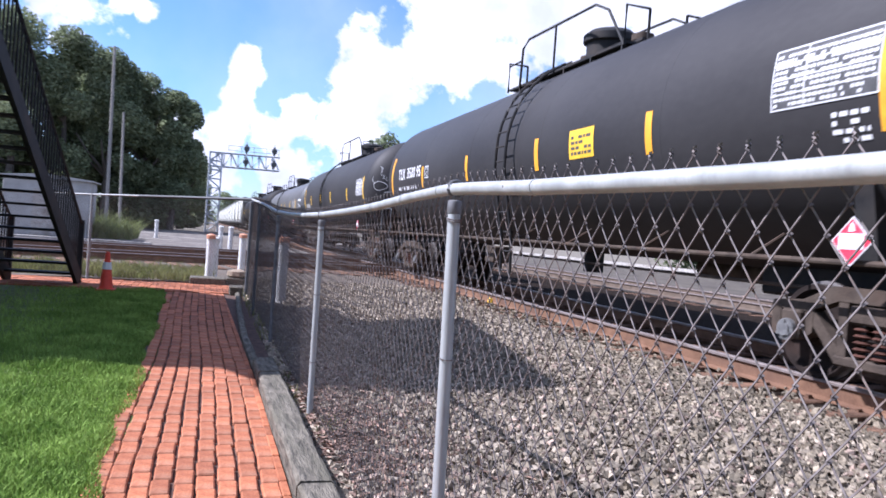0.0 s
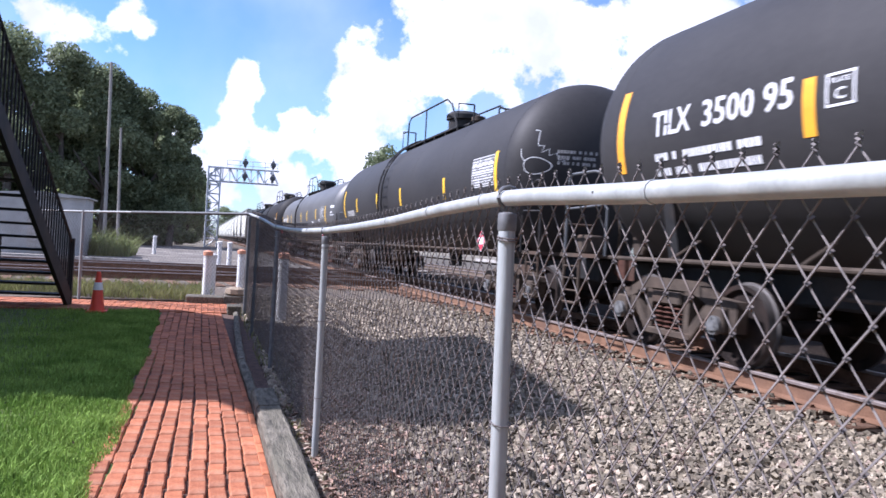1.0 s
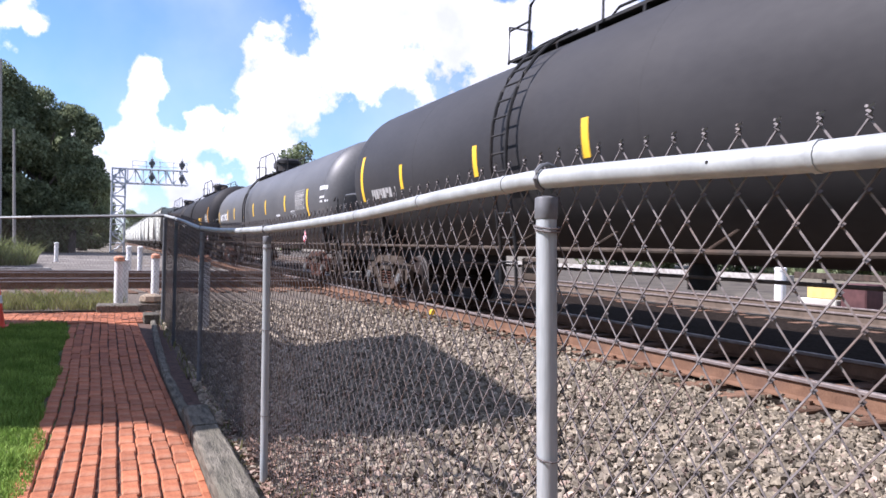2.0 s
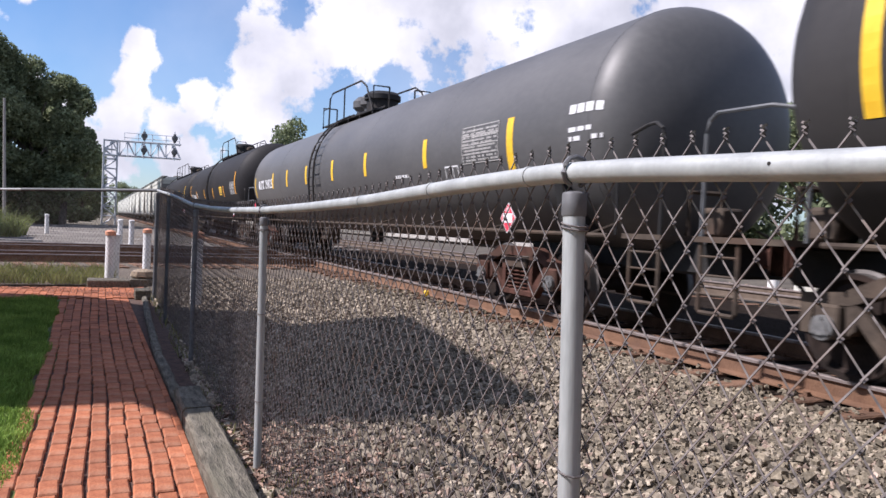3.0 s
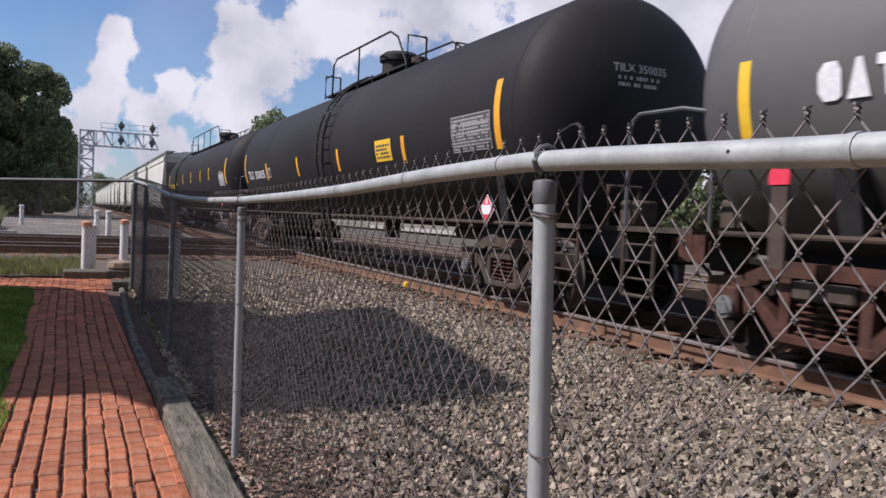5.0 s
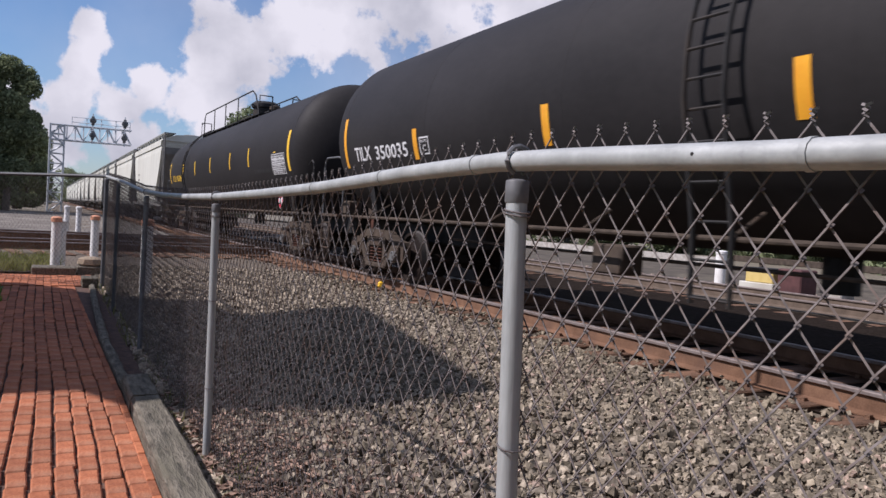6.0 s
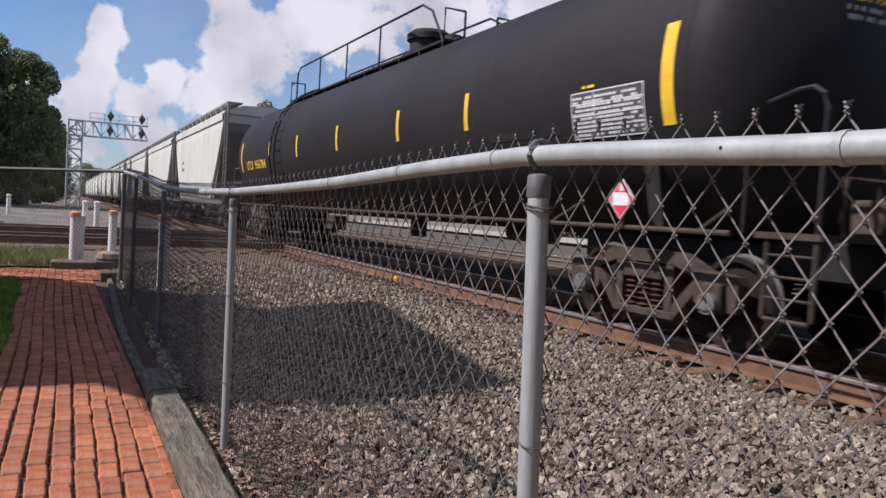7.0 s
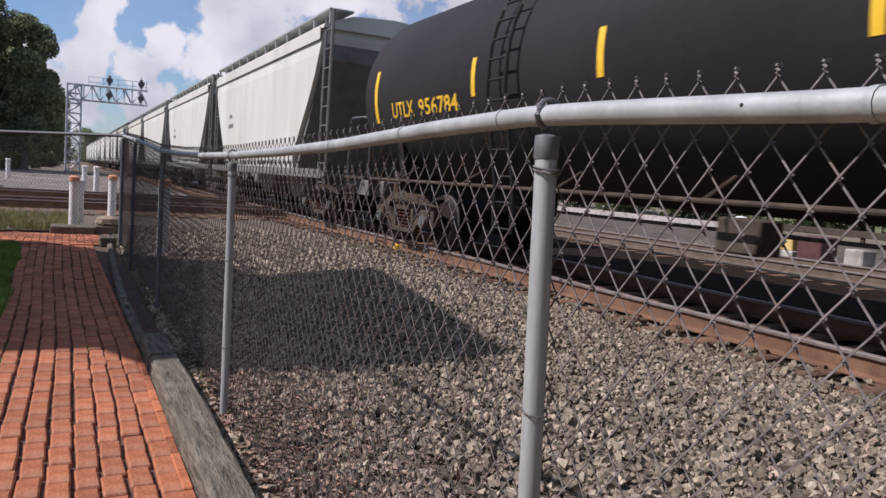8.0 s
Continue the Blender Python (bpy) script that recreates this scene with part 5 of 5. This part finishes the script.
def leaf_cloud(centres, count, size, seed, flat=1.0):
    """Clumps of small leaf cards spread through overlapping masses."""
    rng = random.Random(seed)
    v, f = [], []
    weights = [r * r for *_, r in centres]
    for _ in range(count):
        x, y, z, r = rng.choices(centres, weights)[0]
        while True:
            p = Vector((rng.uniform(-1, 1), rng.uniform(-1, 1), rng.uniform(-1, 1)))
            if 0.25 < p.length < 1.0:
                break
        p *= 0.55 + 0.45 * p.length
        c = Vector((x, y, z)) + Vector((p.x * r, p.y * r, p.z * r * flat))
        d = Vector((rng.gauss(0, 1), rng.gauss(0, 1), rng.gauss(0, 1))).normalized()
        e = d.cross(Vector((rng.gauss(0, 1), rng.gauss(0, 1), rng.gauss(0, 1)))).normalized()
        s = size * rng.uniform(0.5, 1.3)
        k = len(v)
        v += [tuple(c - d * s), tuple(c + e * s * 0.55), tuple(c + d * s), tuple(c - e * s * 0.55)]
        f.append((k, k + 1, k + 2, k + 3))
    return v, f


def tree(x, y, h, w, seed, low=-0.08, leaves=30000, size=0.16):
    rng = random.Random(seed)
    t = thing("tree", "tall dark green broadleaf tree at the wood's edge", "tree", pose(x, y, -0.1))
    b = Build().tube([(0, 0, 0), (0.1, 0.1, h * 0.3), (rng.uniform(-0.4, 0.4), 0, h * 0.62)], h * 0.022 + 0.05, 8, h * 0.008)
    for k in range(6):
        a, z = rng.uniform(0, 6.28), h * rng.uniform(0.25, 0.55)
        b.tube([(0.05, 0, z), (w * 0.3 * math.cos(a), w * 0.3 * math.sin(a), z + h * 0.12), (w * 0.45 * math.cos(a), w * 0.45 * math.sin(a), z + h * 0.2)], h * 0.009, 6, h * 0.003)
    part("trunk", b, M["bark"], t, smooth=True)
    centres = []
    for k in range(20):
        z = h * rng.uniform(low + 0.1, 0.9)
        spread = w * 0.5 * math.sqrt(max(0.1, 1 - ((z / h - 0.5) / 0.55) ** 2))
        a, q = rng.uniform(0, 6.28), rng.uniform(0.2, 0.8)
        centres.append((spread * q * math.cos(a), spread * q * math.sin(a), z, w * rng.uniform(0.13, 0.24)))
    centres.append((0, 0, h - w * 0.2, w * 0.2))
    v, f = leaf_cloud(centres, leaves, size, seed)
    part("crown", quick_mesh("crown", v, f, M["leaf"]), None, t)


def bush(x, y, h, w, seed, material="bush", leaves=1200, size=0.12, name="bush", label="rounded green bush in rough grass"):
    rng = random.Random(seed)
    b = thing(name, label, "bush", pose(x, y, -0.1))
    centres = [(rng.uniform(-w / 2, w / 2), rng.uniform(-0.6, 0.6), h * rng.uniform(0.2, 0.65), h * rng.uniform(0.25, 0.42)) for _ in range(9)]
    v, f = leaf_cloud(centres, leaves, size, seed)
    for cx, cy, cz, _ in centres:
        part("stem", Build().tube([(cx * 0.5, cy * 0.5, 0), (cx, cy, cz)], 0.02, 5, 0.008), M["bark"], b)
    part("leaves", quick_mesh("leaves", v, f, M[material]), None, b)


def blades(name, label, category, count, place, height, width, material, seed):
    """Upright tapering blades, one mesh."""
    rng = random.Random(seed)
    v, f = [], []
    for _ in range(count):
        x, y = place(rng)
        tuft = 0.75 + 0.9 * noise.noise((x * 2.6, y * 2.6, seed))
        h, a = height * max(0.3, tuft) * rng.uniform(0.5, 1.3), rng.uniform(0, 6.28)
        dx, dy = math.cos(a) * width, math.sin(a) * width
        lx, ly = rng.uniform(-0.9, 0.9) * h, rng.uniform(-0.9, 0.9) * h
        k = len(v)
        v += [(x - dx, y - dy, -0.03), (x + dx, y + dy, -0.03), (x + lx * 0.4 + dx * 0.7, y + ly * 0.4 + dy * 0.7, h * 0.6), (x + lx * 0.4 - dx * 0.7, y + ly * 0.4 - dy * 0.7, h * 0.6), (x + lx, y + ly, h)]
        f += [(k, k + 1, k + 2, k + 3), (k + 3, k + 2, k + 4)]
    ob = new(name, quick_mesh(name, v, f, M[material]))
    return tagged(ob, label, category, kind="stuff")


def gantry():
    """Cantilever signal bridge far down the line."""
    g = thing("signal_gantry", "grey lattice signal bridge with four signal heads", "signal gantry", pose(0, 85, 0))
    def lattice(a, b, w, d, bays, r):
        m = Build()
        a, b = Vector(a), Vector(b)
        along = (b - a)
        up = Vector((0, 0, 1)) if abs(along.normalized().z) < 0.5 else Vector((1, 0, 0))
        side = Vector((0, 1, 0))
        for s in (0, 1):
            for q in (0, 1):
                m.tube([a + up * w * s + side * d * q, b + up * w * s + side * d * q], r, 5)
        for k in range(bays):
            p, q = a + along * (k / bays), a + along * ((k + 1) / bays)
            for dd in (0, 1):
                o = side * d * dd
                m.tube([p + o + (up * w if k % 2 else Vector()), q + o + (Vector() if k % 2 else up * w)], r * 0.6, 4)
                m.tube([p + o, p + o + up * w], r * 0.6, 4)
        return m
    part("mast", lattice((-0.1, 0, -0.1), (-0.1, 0, 8.6), 1.25, 0.9, 9, 0.10), M["gantry"], g)
    part("truss", lattice((-0.1, 0, 7.05), (7.3, 0, 7.15), 1.5, 0.9, 10, 0.075), M["gantry"], g)
    rail = Build()
    for z in (9.0, 9.5):
        rail.tube([(1.8, 0.9, z), (7.2, 0.9, z + 0.05)], 0.04, 4)
    for k in range(5):
        rail.tube([(1.8 + 1.35 * k, 0.9, 8.5), (1.8 + 1.35 * k, 0.9, 9.5)], 0.04, 4)
    part("guard_rail", rail, M["gantry"], g)
    for x in (3.65, 6.6):
        for z in (9.2, 7.75):
            head = part("signal_head", Build().lathe([(0.26, -0.56), (0.31, -0.53), (0.31, -0.45), (0.1, -0.40)], 20, "y", at=(x, 0, z)).box(x - 0.14, x + 0.14, -0.44, -0.2, z - 0.45, z + 0.45, 0.03), M["cast"], g, "grey round signal head")
            part("hood", Build().tube([(x, -0.80, z + 0.02), (x, -0.55, z + 0.02)], 0.13, 10), M["signal"], head)
        part("signal_mast", Build().tube([(x, -0.3, 6.9), (x, -0.3, 9.9)], 0.06, 6), M["gantry"], g)


def pole(x, y, h, r, lean, arm=False, label="slim bare grey utility pole"):
    p = thing("utility_pole", label, "utility pole", pose(x, y, -0.1))
    part("shaft", Build().tube([(0, 0, 0), (lean, 0, h)], r, 8, r * 0.7), M["pole"], p, smooth=True)
    if arm:
        part("crossarm", Build().box(lean - 0.9, lean + 0.9, -0.06, 0.06, h - 0.7, h - 0.58), M["pole"], p)


def shed():
    s = thing("equipment_shed", "pale metal equipment shed beside the crossing", "shed", pose(-6.9, 38.5, 0))
    part("wall", Build().box(-1.7, 1.75, -1.2, 1.2, -0.1, 2.5, 0.02), M["shed"], s)
    part("roof", Build().slab([(-1.85, 2.5), (-1.85, 2.56), (0, 2.72), (1.9, 2.56), (1.9, 2.5)], -1.35, 1.35, "y"), M["shed"], s)
    part("door", Build().box(-0.5, 0.4, -1.225, -1.2, 0.0, 2.05), M["concrete"], s)


brick_path()
kerb()
fence()
stairs()
tower()
sky_block()
plinth()
cone(-1.52, 13.0)
bollard(0.016, 15.85, 0.93, 0.078, 0.0)
bollard(0.115, 16.5, 0.86, 0.070, 0.0, False, "plain dull white bollard behind another")
bollard(0.715, 17.7, 0.95, 0.078, 0.0)
bollard(1.09, 12.4, 1.05, 0.078, -0.02)
bollard(0.50, 31.2, 1.0, 0.09, 0.0, False, "plain white bollard by the crossing")
bollard(0.86, 30.6, 1.0, 0.09, 0.0, False, "plain white bollard by the crossing")
bollard(-2.68, 45, 1.0, 0.10, 0.0, False, "short white marker post in the gravel")
bollard(15.5, 15.3, 0.95, 0.14, -0.02, False, "white marker post beyond the tracks")
gantry()
shed()
pole(-6.1, 60, 8.7, 0.11, -0.2)
pole(-7.7, 66, 14.6, 0.15, -0.2, False, "tall dark utility pole before the trees")

for n, (x, y, h, w) in enumerate(((-34, 74, 18, 12), (-27, 72, 18, 11), (-21, 73, 17.5, 10), (-16, 71, 18, 9), (-12.2, 72, 17.2, 8), (-8.8, 73, 16.0, 7), (-6, 75, 14.5, 7), (-3.2, 74, 13.0, 5.8), (-3.1, 92, 11.8, 5.2), (-2.5, 108, 9.6, 6), (-2.2, 130, 9, 8))):
    tree(x, y, h, w, 40 + n)
for n, (x, y, h, w) in enumerate(((-30, 84, 17, 12), (-22, 83, 16, 11), (-15, 82, 15.5, 10), (-9.5, 84, 14, 8), (-10.6, 78, 15, 8), (-4.9, 80, 12.6, 6))):
    tree(x, y, h, w, 60 + n, leaves=7000, size=0.4)
for n, (x, y, h, w) in enumerate(((7, 345, 14, 12), (14, 350, 12, 13), (27, 118, 17.5, 9), (46, 62, 10, 12), (44, 53, 11, 11), (45, 45, 11, 12), (43, 37, 10, 11), (42, 30, 10, 12), (41, 23, 9, 11), (40, 16, 9, 11), (39, 9, 9, 11), (38, 2, 9, 11))):
    tree(x, y, h, w, 70 + n, -0.05, 7000, 0.34)
bush(-5.3, 42.5, 1.0, 3.0, 2, leaves=5200, size=0.07)
bush(-7.3, 44, 3.5, 1.9, 4, name="sapling", label="light green sapling behind the shed")
solo("road_kerb", Build().box(-30, -2.2, 34.0, 34.3, -0.1, 0.06), M["concrete"], "pale concrete edge of the service road", "kerb")

# beyond the train
cabinet = thing("yellow_cabinet", "low yellow steel track cabinet with a cream base", "cabinet")
part("body", Build().box(15.4, 16.0, 13.62, 14.42, 0.22, 0.56, 0.02), M["yellowbox"], cabinet)
part("base", Build().box(15.34, 16.04, 13.56, 14.56, -0.03, 0.22, 0.02), M["hopper"], cabinet, "cream painted base")
part("lid", Build().box(15.38, 16.02, 13.60, 14.44, 0.56, 0.585, 0.008), M["black"], cabinet)
solo("relay_box", Build().box(15.4, 16.0, 12.85, 13.5, -0.03, 0.62, 0.03), M["maroon"], "dark red steel box beside the yellow cabinet", "relay box")
solo("cable_box", Build().box(15.5, 16.0, 11.9, 12.35, -0.03, 0.42, 0.03), M["concrete"], "small grey cable box beyond the tracks", "cable box")
solo("rail_mark", Build().lathe([(0.03, 0.03), (0.055, 0.06), (0.05, 0.12), (0.02, 0.145)], 8, at=(5.02, 13.35, 0)), M["yellow"], "small yellow plastic cap beside the near rail", "track marker")
solo("far_wall", Build().box(29, 29.5, 27, 80, -0.1, 0.30), M["concrete"], "low pale concrete wall past the tracks", "wall", kind="structure")
barrier = thing("guard_rail", "low dark steel guard rail past the yard", "guard rail")
part("beam", Build().box(29.0, 29.08, -20, 26.6, 0.22, 0.50, 0.02), M["iron"], barrier)
for k in range(12):
    part("post", Build().box(29.08, 29.2, -19 + 4 * k, -18.85 + 4 * k, -0.1, 0.45), M["iron"], barrier)
tagged(sheet("far_yard", 16.5, 29, -20, 120, -0.03, 10, 60, 0.03, M["yard"]), "pale gravel yard past the tracks", "yard", kind="structure")


# ---- grass, weeds, ballast stones, litter ----
def lawn_edge(y):
    return -0.50 - 0.02 * max(0, y - 6) + 0.03 * math.sin(y * 2.3) + 0.015 * math.sin(y * 7.1)


def lawn_place(rng):
    y = 3.0 + 10.3 * rng.random() ** 1.5
    return lawn_edge(y) - abs(rng.gauss(0, 0.75)) - 0.0, y


blades("grass", "short bright green grass blades", "grass", 60000, lawn_place, 0.052, 0.0042, "grass", 5)
blades("weeds", "dry green weeds between walk and crossing track", "weeds", 6500, lambda r: (0.1 - abs(r.gauss(0, 3.4)), r.uniform(15.9, 18.4)), 0.21, 0.009, "weed", 6)
blades("tall_weeds", "tall light green weeds on the bank beyond the crossing", "weeds", 9000, lambda r: (-3.4 - 6.0 * r.random() ** 0.8, r.uniform(38.5, 43)), 0.95, 0.022, "bush", 9)
blades("weeds", "thin weeds at the foot of the fence", "weeds", 350, lambda r: (r.uniform(0.52, 0.75), r.uniform(4.6, 13)), 0.09, 0.004, "weed", 7)
blades("dead_leaves", "dead leaves and stalks on the ballast", "leaves", 500, lambda r: (0.62 + abs(r.gauss(0, 0.34)), r.gauss(4.9, 0.75)), 0.04, 0.011, "deadleaf", 8)


def litter(count, seed):
    """Curled dead leaves caught along the foot of the fence."""
    rng = random.Random(seed)
    v, f = [], []
    for _ in range(count):
        x, y = 0.56 + abs(rng.gauss(0, 0.30)), rng.choice((rng.gauss(4.6, 0.5), rng.gauss(5.6, 0.6)))
        a, w, l, z = rng.uniform(0, 6.28), rng.uniform(0.008, 0.018), rng.uniform(0.018, 0.040), rng.uniform(0.0, 0.022)
        c, s, k = math.cos(a), math.sin(a), len(v)
        tip, mid = rng.uniform(-0.004, 0.018), rng.uniform(-0.004, 0.012)
        for p, q, h in ((-l, 0, tip), (0, -w, mid + 0.006), (l, 0, rng.uniform(0, 0.016)), (0, w, mid + 0.008), (0, 0, mid - 0.003)):
            v.append((x + p * c - q * s, y + p * s + q * c, z + h))
        f += [(k, k + 1, k + 4), (k + 1, k + 2, k + 4), (k + 2, k + 3, k + 4), (k + 3, k, k + 4)]
    return tagged(new("leaf_litter", quick_mesh("leaf_litter", v, f, M["deadleaf"])), "curled brown dead leaves along the fence", "leaves", kind="stuff")


litter(900, 12)


def stones(name, label, count, place, size, material, seed, heap=None):
    """Broken angular stones, one mesh."""
    rng = np.random.default_rng(seed)
    base = np.array([(x, y, z) for x in (-1, 1) for y in (-1, 1) for z in (-1, 1)], float) * 0.62
    quads = np.array([(0, 1, 3, 2), (4, 6, 7, 5), (0, 4, 5, 1), (2, 3, 7, 6), (0, 2, 6, 4), (1, 5, 7, 3)])
    pts = base[None] + rng.uniform(-0.42, 0.42, (count, 8, 3))
    pts *= (size * rng.uniform(0.45, 1.25, (count, 1, 1))) * rng.uniform(0.6, 1.15, (count, 1, 3))
    q = rng.normal(size=(count, 4)); q /= np.linalg.norm(q, axis=1, keepdims=True)
    w, x, y, z = q.T
    turn = np.array([[1 - 2 * (y * y + z * z), 2 * (x * y - z * w), 2 * (x * z + y * w)], [2 * (x * y + z * w), 1 - 2 * (x * x + z * z), 2 * (y * z - x * w)], [2 * (x * z - y * w), 2 * (y * z + x * w), 1 - 2 * (x * x + y * y)]]).transpose(2, 0, 1)
    pts = np.einsum("nij,nkj->nki", turn, pts)
    xy = place(rng, count)
    pts[:, :, :2] += xy[:, None, :]
    pts[:, :, 2] += (-0.025 + rng.uniform(-0.008, 0.030, count))[:, None]
    if heap:
        pts[:, :, 2] += heap(xy)[:, None]
    faces = (quads[None] + 8 * np.arange(count)[:, None, None]).reshape(-1, 4)
    ob = new(name, quick_mesh(name, pts.reshape(-1, 3).tolist(), faces.tolist(), M[material]))
    return tagged(ob, label, "ballast stones", kind="stuff")


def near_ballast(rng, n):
    y = 2.2 + 6.6 * rng.random(n) ** 1.25
    return np.stack([0.55 + 4.2 * rng.random(n), y], 1)


def pale_ballast(rng, n):
    xy = near_ballast(rng, n)
    xy[:, 0] = 0.55 + 4.2 * rng.random(n) ** 1.7
    return xy


# darker olive stones lie denser towards the track
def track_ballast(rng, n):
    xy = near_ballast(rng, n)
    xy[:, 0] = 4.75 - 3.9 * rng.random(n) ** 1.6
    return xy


def mid_ballast(rng, n):
    return np.stack([0.6 + 4.2 * rng.random(n), 8.5 + 9 * rng.random(n) ** 1.3], 1)


stones("ballast_stones", "pale grey broken ballast stones", 15000, pale_ballast, 0.026, "stone", 1)
stones("grimy_stones", "darker olive-brown ballast stones towards the track", 15000, track_ballast, 0.027, "olive_stone", 9)
stones("ballast_stones", "pale grey broken ballast stones", 14000, mid_ballast, 0.030, "stone", 2)
stones("brown_stones", "brown weathered ballast stones", 3500, near_ballast, 0.022, "brown_stone", 3)
stones("brown_stones", "brown weathered ballast stones by the fence", 1300, lambda rng, n: np.stack([0.55 + np.abs(rng.normal(0, 0.45, n)), 3.0 + 4.5 * rng.random(n)], 1), 0.022, "brown_stone", 4)
stones("far_stones", "ballast stones past the train", 1800, lambda rng, n: np.stack([12.3 + 4.5 * rng.random(n), 2 + 24 * rng.random(n)], 1), 0.045, "brown_stone", 5)


def shoulder(xy):
    return 0.075 * np.clip((xy[:, 0] - 4.35) / 0.45, 0, 1) * (0.55 + 0.45 * np.sin(xy[:, 1] * 12.1 + np.sin(xy[:, 1] * 2.7) * 2)) * rng_free(xy)


def rng_free(xy):
    return 0.5 + 0.5 * np.modf(np.abs(np.sin(xy[:, 0] * 91.7 + xy[:, 1] * 47.3) * 437.5))[0]


stones("ballast_stones", "ballast stones heaped against the near rail", 1800, lambda rng, n: np.stack([4.2 + 0.85 * rng.random(n), 2 + 14 * rng.random(n)], 1), 0.030, "olive_stone", 8, shoulder)


# ---- what moves ----
# how far the train runs ahead or behind an even pace, every half second
SURGE = [-0.13, 0.1, -0.08, 0, -0.1, -0.15, -0.2, -0.21, -0.2, 0.15, 0.15, 0.15, 0.15, 0.15, -0.06, 0.28, 0.15]


def motions():
    for car, y in CARS:
        walk(car, [(0.5 * k, pose(TRACK_X, y - SPEED * 0.5 * k + d, RAIL_Z)) for k, d in enumerate(SURGE)])
    step = 1 / 15
    turn = math.degrees(SPEED * step / 0.42)
    for w in WHEELS:
        x, y, z = w.matrix_basis.translation
        walk(w, [(k * step, pose(x, y, z, turn * k)) for k in range(121)])


motions()
